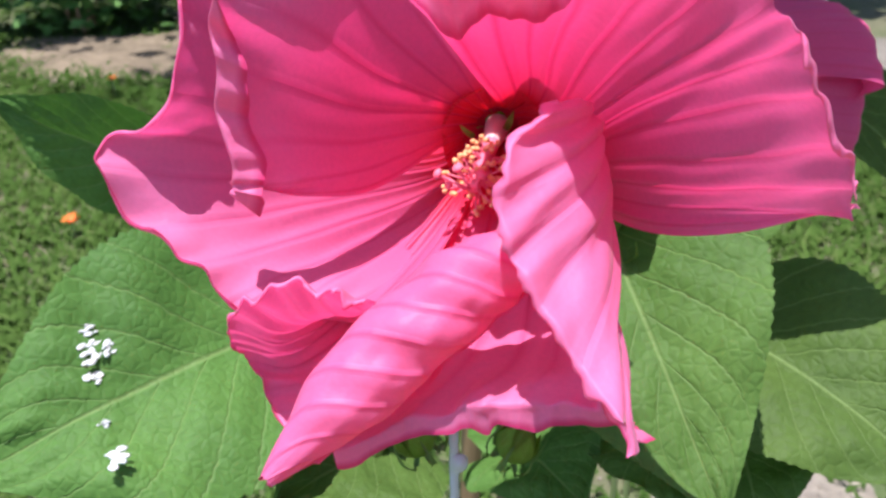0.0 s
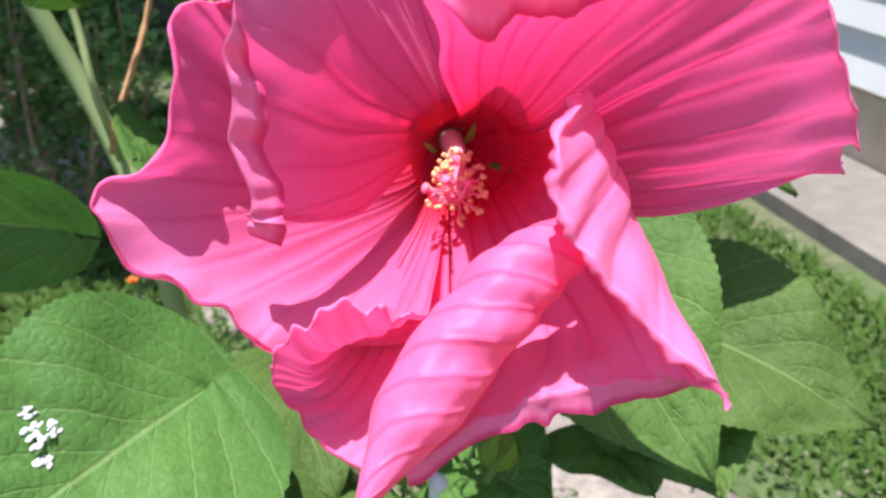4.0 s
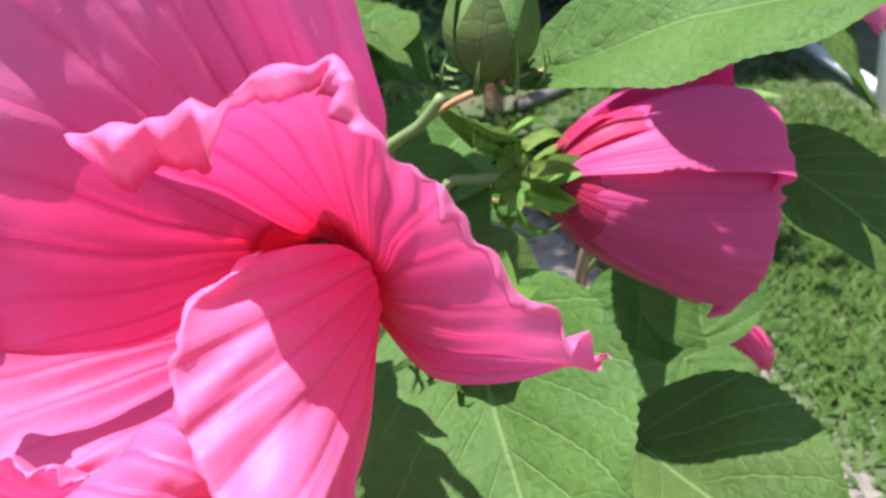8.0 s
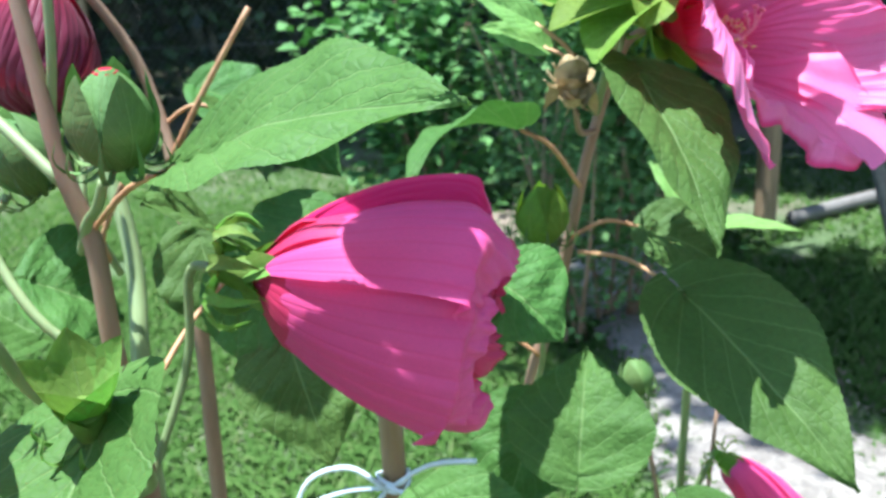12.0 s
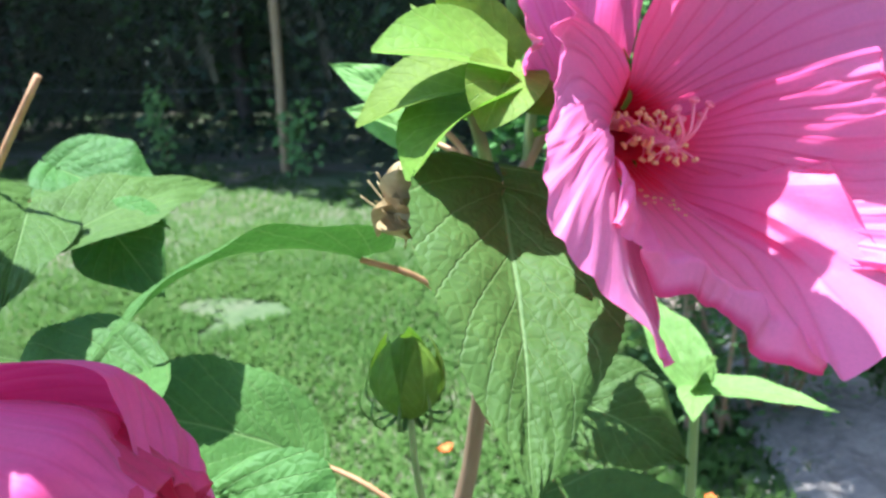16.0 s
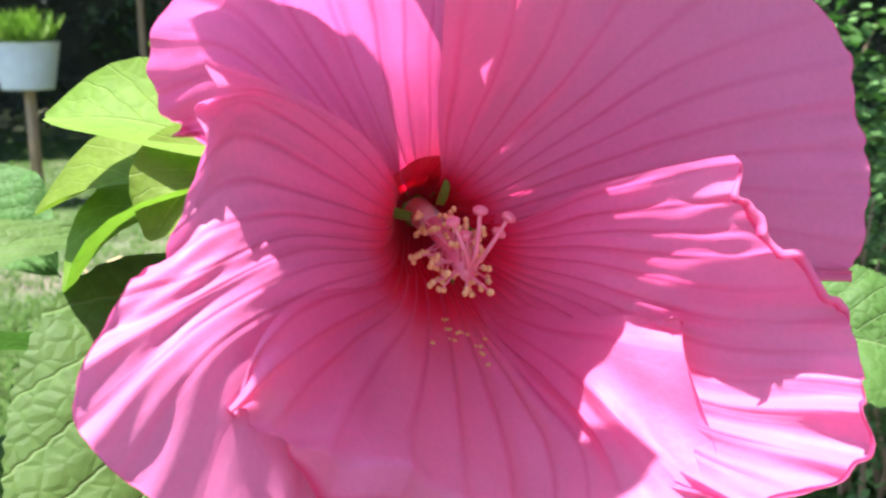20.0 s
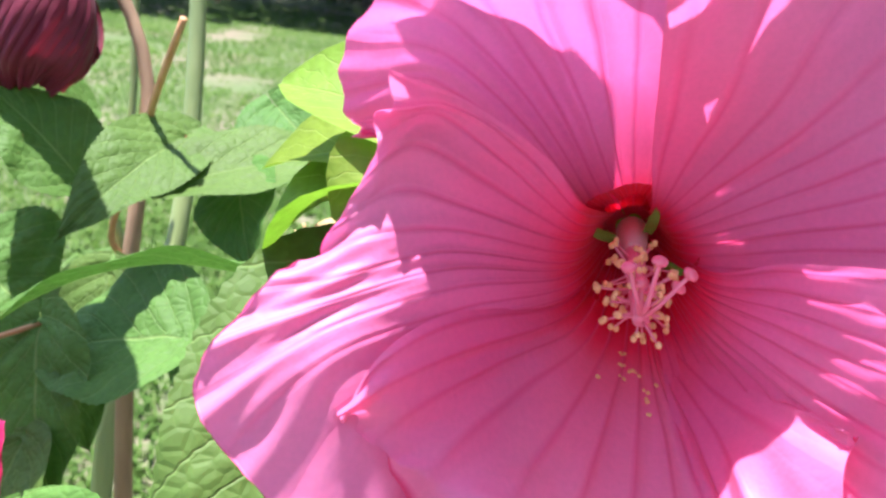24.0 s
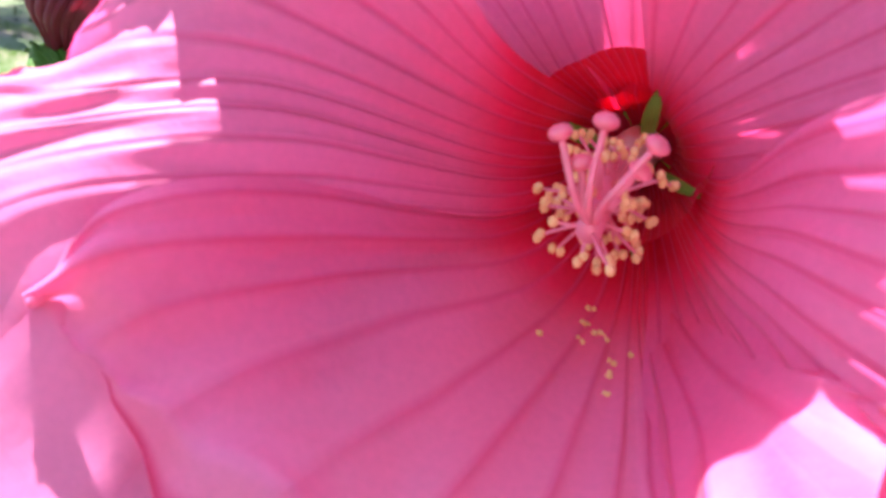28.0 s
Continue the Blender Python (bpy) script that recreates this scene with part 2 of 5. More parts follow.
def grass_material():
    def colour(t):
        g = t.nodes.new("ShaderNodeNewGeometry")
        c = ramp(t, g.outputs["Random Per Island"], [(0.0, (0.082, 0.155, 0.030)), (0.5, (0.102, 0.186, 0.038)), (0.85, (0.132, 0.222, 0.05)), (1.0, (0.19, 0.24, 0.08))])
        return mix(t, 1.0, c, ramp(t, noise_of(t, 1.6, 3), [(0.3, (0.6, 0.7, 0.6)), (0.7, (1, 1, 1))]), "MULTIPLY")
    m = thin("grass_blades", colour, 0.45, None, 0.7, 0.1)
    # short soft blades take most of their shading from the lawn's own upward facing
    t = m.node_tree
    g = t.nodes.new("ShaderNodeNewGeometry")
    a = t.nodes.new("ShaderNodeVectorMath")
    a.operation = "MULTIPLY_ADD"
    a.inputs[1].default_value, a.inputs[2].default_value = (0.15, 0.15, 0.15), (0, 0, 1)
    n = t.nodes.new("ShaderNodeVectorMath")
    n.operation = "NORMALIZE"
    t.links.new(g.outputs["True Normal"], a.inputs[0])
    t.links.new(a.outputs["Vector"], n.inputs[0])
    t.links.new(n.outputs["Vector"], t.nodes["Principled BSDF"].inputs["Normal"])
    return m


GRASS = grass_material()


def woods_material():
    def colour(t):
        g = t.nodes.new("ShaderNodeNewGeometry")
        return ramp(t, g.outputs["Random Per Island"], [(0.0, (0.022, 0.032, 0.018)), (0.6, (0.042, 0.074, 0.027)), (1.0, (0.09, 0.15, 0.05))])
    return thin("undergrowth_leaf", colour, 0.3, None, 0.5, 0.3)


WOODS = woods_material()


# ---- mesh helpers ----
def mesh_ob(name, verts, faces, material, parent=None, label="", uvs=None, smooth=True):
    me = bpy.data.meshes.new(name)
    me.from_pydata([tuple(v) for v in verts], [], faces)
    me.materials.append(material)
    if uvs is not None:
        lay = me.uv_layers.new(name="UVMap")
        idx = np.zeros(len(me.loops), dtype=np.int32)
        me.loops.foreach_get("vertex_index", idx)
        lay.data.foreach_set("uv", np.asarray(uvs, dtype=np.float32)[idx].ravel())
    if smooth:
        me.polygons.foreach_set("use_smooth", [True] * len(me.polygons))
    ob = new(name, me)
    if parent is not None:
        ob.parent = parent
    if label:
        ob["label"] = label
    return ob


def thing(name, label, category, group="", kind=""):
    return tagged(new(name), label, category, group, kind)


def spline(points, count):
    """Catmull-Rom through the points, count samples."""
    p = np.asarray(points, float)
    p = np.vstack([2 * p[0] - p[1], p, 2 * p[-1] - p[-2]])
    out = []
    for q in np.linspace(0, len(p) - 3 - 1e-9, count):
        i = int(q)
        f = q - i
        a, b, c, d = p[i : i + 4]
        out.append(0.5 * (2 * b + (c - a) * f + (2 * a - 5 * b + 4 * c - d) * f * f + (3 * b - a - 3 * c + d) * f**3))
    return np.array(out)


def sheet_faces(rows, cols, flip=False):
    f = []
    for i in range(rows - 1):
        for j in range(cols - 1):
            a = i * cols + j
            q = (a, a + 1, a + cols + 1, a + cols)
            f.append(q[::-1] if flip else q)
    return f


def tube_data(points, radii, sides=8, samples=0, caps=True):
    pts = spline(points, samples or max(2, 5 * (len(points) - 1) + 1)) if len(points) > 2 else np.asarray(points, float)
    rad = np.interp(np.linspace(0, 1, len(pts)), np.linspace(0, 1, len(radii)), radii)
    tang = np.gradient(pts, axis=0)
    tang /= np.linalg.norm(tang, axis=1)[:, None] + 1e-12
    ref = np.array((0.31, 0.17, 0.93)) if abs(tang[0][2]) < 0.8 else np.array((0.93, 0.2, 0.1))
    verts, faces = [], []
    for p, r, d in zip(pts, rad, tang):
        a = np.cross(d, ref)
        a /= np.linalg.norm(a)
        b = np.cross(d, a)
        for k in range(sides):
            q = 2 * math.pi * k / sides
            verts.append(p + r * (math.cos(q) * a + math.sin(q) * b))
    n = len(pts)
    for i in range(n - 1):
        for k in range(sides):
            k2 = (k + 1) % sides
            faces.append((i * sides + k, i * sides + k2, (i + 1) * sides + k2, (i + 1) * sides + k))
    if caps:
        faces.append(tuple(range(sides))[::-1])
        faces.append(tuple((n - 1) * sides + k for k in range(sides)))
    return verts, faces


def tube(name, points, radii, material, parent=None, sides=8, label=""):
    v, f = tube_data(points, radii, sides)
    return mesh_ob(name, v, f, material, parent, label)


def ball_data(centre, size, rings=6, sides=8, axis=None):
    """An ellipsoid of the given half sizes, its z along axis."""
    q = Vector(axis or (0, 0, 1)).to_track_quat("Z", "Y").to_matrix()
    v, f = [], []
    for i in range(rings + 1):
        a = math.pi * i / rings
        for k in range(sides):
            b = 2 * math.pi * k / sides
            p = q @ Vector((size[0] * math.sin(a) * math.cos(b), size[1] * math.sin(a) * math.sin(b), size[2] * math.cos(a)))
            v.append(np.array(centre) + np.array(p))
    for i in range(rings):
        for k in range(sides):
            k2 = (k + 1) % sides
            f.append((i * sides + k, (i + 1) * sides + k, (i + 1) * sides + k2, i * sides + k2))
    return v, f


def joined(*chunks):
    verts, faces = [], []
    for v, f in chunks:
        n = len(verts)
        verts.extend(v)
        faces.extend(tuple(i + n for i in q) for q in f)
    return verts, faces


def box_data(lo, hi):
    (a, b, c), (d, e, g) = lo, hi
    v = [(a, b, c), (d, b, c), (d, e, c), (a, e, c), (a, b, g), (d, b, g), (d, e, g), (a, e, g)]
    return v, [(0, 3, 2, 1), (4, 5, 6, 7), (0, 1, 5, 4), (1, 2, 6, 5), (2, 3, 7, 6), (3, 0, 4, 7)]


# ---- ground, path, house, fence ----
def strip_mid(y):
    """Middle of the bare strip, that runs askew through the lawn."""
    return 0.35 - 0.45 * (y - 1.6) + 0.05 * math.sin(3 * y) + 0.07 * math.exp(-((y - 1.9) / 0.4) ** 2)


def ground_z(x, y):
    return 0.02 * noise.noise((x * 0.9, y * 0.9, 0)) if x < 1.2 else 0.0


def setting():
    n = 80
    xs = np.concatenate([np.linspace(-60, -15, 8), np.linspace(-14, 4, n), np.linspace(5, 60, 8)])
    ys = np.concatenate([np.linspace(-40, -2, 6), np.linspace(-1, 9, n), np.linspace(10, 80, 8)])
    v, uv = [], []
    for y in ys:
        for x in xs:
            v.append((x, y, ground_z(x, y) - 0.006))
    ground = mesh_ob("ground", v, sheet_faces(len(ys), len(xs)), GROUND)
    tagged(ground, "patchy sunlit lawn with bare brown soil showing", "lawn", kind="structure")
    # bare sandy strip beside the plants
    v = []
    for i in range(120):
        y = 0.9 + 3.6 * i / 119
        mid = strip_mid(y)
        wide = 0.05 * math.exp(-((y - 1.9) / 0.4) ** 2)
        left = 0.32 + wide + 0.13 * noise.noise((y * 2.3, 0, 4)) + 0.07 * noise.noise((y * 8, 1, 4))
        right = 0.30 + wide + 0.13 * noise.noise((y * 2.3, 5, 4)) + 0.07 * noise.noise((y * 8, 6, 4))
        taper = min(1.0, (i + 0.3) / 14, (119.3 - i) / 14) ** 0.5
        left, right = left * taper, right * taper
        for k in range(17):
            e = k / 8 - 1
            v.append((mid + e * (left if e < 0 else right), y, 0.020 + 0.012 * noise.noise((e * 4, y * 6, 2)) - 0.05 * abs(e) ** 3))
    tagged(mesh_ob("path", v, sheet_faces(120, 17), SAND), "strip of bare pale sandy soil through the lawn", "path", kind="structure")
    # dry bare patch in the lawn
    v, f = [(-1.15, 3.68, 0.022)], []
    for i in range(1, 8):
        for k in range(48):
            a = 2 * math.pi * k / 48
            r = i / 7 * (1 + 0.28 * noise.noise((2.2 * math.cos(a), 2.2 * math.sin(a), 5)) + 0.10 * noise.noise((7 * math.cos(a), 7 * math.sin(a), 8)))
            x, y = -1.15 + 0.80 * r * math.cos(a), 3.68 + 0.40 * r * math.sin(a)
            v.append((x, y, 0.024 + 0.010 * noise.noise((x * 7, y * 7, 1)) - 0.05 * (i / 7) ** 3))
            n = 1 + (i - 1) * 48
            f.append((0, n + k, n + (k + 1) % 48) if i == 1 else (n + k - 48, n + k, n + (k + 1) % 48, n + (k + 1) % 48 - 48))
    tagged(mesh_ob("ground_patch", v, f, DRY_SOIL), "dry bare brown patch in the lawn", "soil", kind="structure")
    # house: foundation, white siding, gable roof
    house = thing("house", "white-sided house on a beige rendered foundation", "house", kind="structure")
    x0, x1, y0, y1 = 1.80, 7.5, -5.0, 3.6
    mesh_ob("foundation", *box_data((x0, y0, -0.1), (x1, y1 - 0.05, 0.25)), FOUND, house, smooth=False)
    mesh_ob("wall_core", *box_data((x0 + 0.02, y0 + 0.02, 0.25), (x1 - 0.02, y1 - 0.07, 3.0)), WHITE, house, smooth=False)
    for k in range(17):
        z = 0.27 + 0.16 * k
        for west in (True, False):
            p = [(x0, y0), (x0, y1 - 0.05)] if west else [(x0, y1 - 0.05), (x1, y1 - 0.05)]
            o = (-1, 0) if west else (0, 1)
            v = []
            for lift, zz in ((0.035, z), (0.012, z + 0.16), (-0.02, z + 0.16), (-0.02, z)):
                v += [(p[0][0] + o[0] * lift, p[0][1] + o[1] * lift, zz), (p[1][0] + o[0] * lift, p[1][1] + o[1] * lift, zz)]
            f = [(0, 1, 3, 2), (2, 3, 5, 4), (4, 5, 7, 6), (6, 7, 1, 0), (0, 2, 4, 6), (1, 7, 5, 3)]
            mesh_ob("siding_board", v, f, WHITE, house, smooth=False)
    mesh_ob("corner_board", *box_data((x0 - 0.06, y1 - 0.09, 0.23), (x0 + 0.06, y1 + 0.03, 3.0)), WHITE, house, smooth=False)
    mx = (x0 + x1) / 2
    v = [(x0 - 0.3, y0 - 0.3, 2.98), (mx, y0 - 0.3, 4.6), (x1 + 0.3, y0 - 0.3, 2.98), (x0 - 0.3, y1 + 0.3, 2.98), (mx, y1 + 0.3, 4.6), (x1 + 0.3, y1 + 0.3, 2.98)]
    mesh_ob("roof", v, [(0, 1, 4, 3), (1, 2, 5, 4), (0, 2, 1), (3, 4, 5), (0, 3, 5, 2)], DARKBARK, house, smooth=False)
    kerb = mesh_ob("pavement", *box_data((1.42, -2.0, -0.05), (1.80, 3.75, 0.045)), CONCRETE, smooth=False)
    tagged(kerb, "weathered concrete strip along the foot of the house", "pavement", kind="structure")


setting()


def fence():
    """Chain-link fence from the house corner away to the far left, with a bend."""
    ob = thing("chain_link_fence", "old chain-link fence on pale wooden posts before dark undergrowth", "fence")
    height, cell = 1.5, 0.07
    for a, b in ((Vector((1.5, 5.0, 0)), Vector((-4.8, 5.7, 0))), (Vector((-4.8, 5.7, 0)), Vector((-8.5, 4.95, 0))), (Vector((-8.5, 4.95, 0)), Vector((-10.2, 2.1, 0)))):
        along = (b - a).normalized()
        length = (b - a).length
        side = Vector((-along.y, along.x, 0))
        v, f = [], []
        for sgn in (1, -1):
            k = 0.0 if sgn > 0 else height
            while k < length + height:
                s0, s1, z0, z1 = k, k + sgn * height, 0.04, height
                if sgn > 0 and s1 > length:
                    s1, z1 = length, 0.04 + (length - s0)
                if sgn < 0 and s0 > length:
                    z0, s0 = 0.04 + (s0 - length), length
                k += cell
                if s0 > length or z1 <= z0:
                    continue
                p, q = a + along * s0 + Vector((0, 0, z0)), a + along * s1 + Vector((0, 0, z1))
                d, w, n = side * 0.004 * sgn, along * 0.0012, len(v)
                v += [tuple(p - w + d), tuple(p + w + d), tuple(q + w + d), tuple(q - w + d), tuple(p + d * 1.8), tuple(q + d * 1.8)]
                f += [(n, n + 1, n + 2, n + 3), (n, n + 3, n + 5, n + 4), (n + 1, n + 4, n + 5, n + 2)]
        mesh_ob("wire_mesh", v, f, WIRE, ob, "rusty diamond wire mesh", smooth=False)
        for z in (0.06, 0.62, 1.48):
            pts = [tuple(a + along * s + Vector((0, 0, z - 0.02 * math.sin(s * 1.3)))) for s in np.linspace(0, length, 16)]
            tube("tension_wire", pts, [0.003], WIRE, ob, 5)
    for x, y in ((1.45, 5.0), (-4.80, 5.61), (-8.5, 4.9), (-10.2, 2.1)):
        r = 0.036
        tube("fence_post", [(x, y, -0.1), (x + 0.01, y, 0.8), (x, y, 1.75)], [r, r, r * 0.95], WOOD, ob, 8)


fence()


def boundary(q):
    """A point on the edge of the woods, q from 0 at the house to 1 at the far end, and the way into the woods."""
    p = np.array(((2.5, 5.0), (1.5, 5.15), (-4.8, 5.85), (-8.6, 5.1), (-10.3, 2.2), (-11.0, -4.0)))
    n = np.array(((0.1, 1.0), (0.1, 1.0), (0.05, 1.0), (-0.55, 0.83), (-0.95, 0.3), (-1.0, 0.1)))
    k = np.array((0, 0.05, 0.40, 0.62, 0.80, 1.0))
    return np.stack([np.interp(q, k, p[:, 0]), np.interp(q, k, p[:, 1])], -1), np.stack([np.interp(q, k, n[:, 0]), np.interp(q, k, n[:, 1])], -1)


def undergrowth():
    rnd = np.random.RandomState(5)
    n = 60000
    edge, into = boundary(rnd.uniform(0, 1, n))
    deep = (rnd.uniform(0.2, 2.6, n) ** 1.1)[:, None]
    x, y = (edge + into * deep).T
    z = rnd.uniform(0, 1, n) ** 1.05 * 3.6
    clump = np.array([noise.noise((a * 0.8, b * 0.8, c * 0.9)) for a, b, c in zip(x, y, z)])
    keep = clump > -0.08
    x, y, z = x[keep], y[keep], z[keep]
    n = len(x)
    c = np.stack([x, y, z], 1)
    u = rnd.normal(size=(n, 3))
    u /= np.linalg.norm(u, axis=1)[:, None]
    w = np.cross(u, rnd.normal(size=(n, 3)))
    w /= np.linalg.norm(w, axis=1)[:, None]
    s = rnd.uniform(0.03, 0.075, n)[:, None]
    v = np.stack([c - u * s, c + w * s * 0.5, c + u * s, c - w * s * 0.5], 1).reshape(-1, 3)
    f = [(4 * i, 4 * i + 1, 4 * i + 2, 4 * i + 3) for i in range(n)]
    ob = mesh_ob("undergrowth", v, f, WOODS, smooth=False)
    tagged(ob, "dense dark undergrowth and shrubs behind the fence", "undergrowth", kind="stuff")
    m = 36000
    edge, into = boundary(rnd.uniform(0, 1, m))
    c = np.concatenate([edge + into * rnd.uniform(-1.35, 6, m)[:, None], rnd.uniform(2.9, 5.0, m)[:, None]], 1)
    u = rnd.normal(size=(m, 3))
    u /= np.linalg.norm(u, axis=1)[:, None]
    w = np.cross(u, rnd.normal(size=(m, 3)))
    w /= np.linalg.norm(w, axis=1)[:, None]
    s = rnd.uniform(0.1, 0.2, m)[:, None]
    v = np.stack([c - u * s, c + w * s * 0.6, c + u * s, c - w * s * 0.6], 1).reshape(-1, 3)
    tagged(mesh_ob("tree_canopy", v, [(4 * i, 4 * i + 1, 4 * i + 2, 4 * i + 3) for i in range(m)], WOODS, smooth=False), "leafy tree canopy that shades the fence", "foliage", kind="stuff")
    # loose leaves added high out of view, to throw shade on the bare strip
    m = 5200
    c = np.stack([rnd.normal(-0.52, 0.38, m), rnd.normal(2.52, 0.30, m), rnd.normal(4.0, 0.15, m)], 1)
    u = rnd.normal(size=(m, 3))
    u /= np.linalg.norm(u, axis=1)[:, None]
    w = np.cross(u, rnd.normal(size=(m, 3)))
    w /= np.linalg.norm(w, axis=1)[:, None]
    s = rnd.uniform(0.04, 0.08, m)[:, None]
    v = np.stack([c - u * s, c + w * s * 0.6, c + u * s, c - w * s * 0.6], 1).reshape(-1, 3)
    tagged(mesh_ob("overhanging_branch", v, [(4 * i, 4 * i + 1, 4 * i + 2, 4 * i + 3) for i in range(m)], WOODS, smooth=False), "unseen leaf cluster added overhead to shade the soil", "foliage", kind="stuff")
    # plain dark sheet behind the undergrowth, its colour stands for deep shade
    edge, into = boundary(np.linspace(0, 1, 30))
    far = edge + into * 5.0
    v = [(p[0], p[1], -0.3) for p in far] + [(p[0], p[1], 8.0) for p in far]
    tagged(mesh_ob("backdrop", v, [(i, i + 1, i + 31, i + 30) for i in range(29)], SHADE), "dark sheet painted as the deep shade of the woods", "woods", kind="structure")
    for k in range(9):
        (p,), (d,) = boundary(np.array([0.06 + 0.9 * k / 8]))
        px, py = p + d * rnd.uniform(1.2, 2.6)
        t = thing("tree", "dark slender tree trunk in the shade behind the fence", "tree", "trees behind the fence")
        tube("trunk", [(px, py, -0.1), (px + rnd.uniform(-0.1, 0.1), py, 2), (px + rnd.uniform(-0.3, 0.3), py, 5.0)], [0.09, 0.07, 0.05], DARKBARK, t)
        for q in range(3):
            z = rnd.uniform(1.2, 3.5)
            tube("limb", [(px, py, z), (px + rnd.uniform(-0.5, 0.5), py - 0.2, z + 0.5), (px + rnd.uniform(-1, 1), py - 0.3, z + 1.2)], [0.04, 0.03, 0.012], DARKBARK, t, 6)


undergrowth()


def lawn():
    rnd = np.random.RandomState(8)
    v, f = [], []
    chunks = ((140000, -3.6, 1.35, 0.1, 4.2, 0.012, 0.042), (130000, -10.5, 1.3, -0.6, 6.0, 0.014, 0.045), (30000, -12, 1.3, -6, -0.6, 0.02, 0.06))
    pts = []
    for n, xa, xb, ya, yb, ha, hb in chunks:
        x, y = rnd.uniform(xa, xb, n), rnd.uniform(ya, yb, n)
        dens = np.array([noise.noise((a * 1.1, b * 1.1, 0.3)) + 0.5 * noise.noise((a * 4, b * 4, 7)) for a, b in zip(x, y)])
        mid = np.array([strip_mid(b) for b in y])
        keep = (dens > -0.5) & ((np.abs(x - mid) > 0.32 + 0.05 * np.exp(-((y - 1.9) / 0.4) ** 2) - 0.30 * rnd.uniform(0, 1, n) ** 3 + 0.10 * np.array([noise.noise((a * 3, b * 3, 9)) for a, b in zip(x, y)])) | (y > 4.4))
        keep &= ((x + 1.15) / 0.72) ** 2 + ((y - 3.68) / 0.36) ** 2 > 0.25 + 1.0 * rnd.uniform(0, 1, n) ** 1.5
        # the thick turf thins out towards its edges
        inset = np.minimum(np.minimum(x - xa, y - ya), yb - y) + 0.3 * np.array([noise.noise((a * 1.3, b * 1.3, 5)) for a, b in zip(x, y)])
        keep &= rnd.uniform(0, 1, n) < np.clip(inset / 0.9, 0.0, 1.0)
        x, y = x[keep], y[keep]
        pts.append(np.stack([x, y, rnd.uniform(ha, hb, len(x))], 1))
    p = np.vstack(pts)
    n = len(p)
    ang = rnd.uniform(0, 2 * math.pi, n)
    lean = rnd.uniform(0.4, 1.6, n)
    d = np.stack([np.cos(ang), np.sin(ang), np.zeros(n)], 1)
    q = np.stack([-np.sin(ang), np.cos(ang), np.zeros(n)], 1) * rnd.uniform(0.0025, 0.0055, n)[:, None]
    base = np.stack([p[:, 0], p[:, 1], [ground_z(a, c) - 0.01 for a, c in p[:, :2]]], 1)
    up = np.array((0, 0, 1.0))
    mid_ = base + up * (p[:, 2:] * 0.6) + d * (p[:, 2:] * lean[:, None] * 0.35)
    tip = base + up * (p[:, 2:] * 0.9) + d * (p[:, 2:] * lean[:, None])
    vv = np.stack([base - q, base + q, mid_ + q, mid_ - q, tip], 1).reshape(-1, 3)
    for i in range(n):
        f.append((5 * i, 5 * i + 1, 5 * i + 2, 5 * i + 3))
        f.append((5 * i + 3, 5 * i + 2, 5 * i + 4))
    tagged(mesh_ob("grass", vv, f, GRASS, smooth=False), "short sunlit green grass with clover and weeds", "grass", kind="stuff")


lawn()


def weeds():
    """Low clover and broad-leaved weeds in the lawn: small rosettes of oval leaves."""
    rnd = random.Random(19)
    v, f = [], []
    count = 0
    while count < 3600:
        near = rnd.random() < 0.55
        x, y = (rnd.uniform(-3.0, 1.3), rnd.uniform(0.5, 3.6)) if near else (rnd.uniform(-8, 1.3), rnd.uniform(-0.5, 5.0))
        if noise.noise((x * 1.7, y * 1.7, 3.3)) + 0.5 * noise.noise((x * 5, y * 5, 1.0)) < -0.02:
            continue
        if abs(x - strip_mid(y)) < 0.3 and y < 4.4 and rnd.random() < 0.93:
            continue
        count += 1
        z, r = ground_z(x, y) + rnd.uniform(0.004, 0.018), rnd.uniform(0.008, 0.020)
        a0 = rnd.uniform(0, 6.28)
        for k in range(rnd.choice((3, 4, 5))):
            a = a0 + k * 6.28 / 4.3 + rnd.uniform(-0.3, 0.3)
            c, s = math.cos(a), math.sin(a)
            lift = rnd.uniform(0.05, 0.4)
            o = len(v)
            for t, w in ((0.1, 0.1), (0.5, 0.42), (0.95, 0.38), (1.25, 0.05)):
                for e in (-1, 1):
                    v.append((x + r * (t * c - e * w * s), y + r * (t * s + e * w * c), z + r * (lift * t - 0.25 * t * t + 0.12 * w)))
            f += [(o, o + 1, o + 3, o + 2), (o + 2, o + 3, o + 5, o + 4), (o + 4, o + 5, o + 7, o + 6)]
    tagged(mesh_ob("clover", v, f, GRASS), "low green clover and broad-leaved weeds in the lawn", "weeds", kind="stuff")


weeds()


def litter():
    """Crumbs of soil, dry bits and small stones on the bare strip."""
    rnd = random.Random(77)
    parts = []
    for k in range(900):
        y = rnd.uniform(0.9, 4.4)
        x = strip_mid(y) + rnd.uniform(-0.34, 0.34)
        s = rnd.uniform(0.002, 0.006)
        parts.append(ball_data((x, y, 0.036), (s, s * rnd.uniform(0.3, 1.0), s * 0.5), 3, 6, (rnd.uniform(-0.4, 0.4), rnd.uniform(-0.4, 0.4), 1)))
    tagged(mesh_ob("soil_crumbs", *joined(*parts), CRUMB), "brown soil crumbs and dry bits on bare ground", "soil", kind="stuff")


litter()


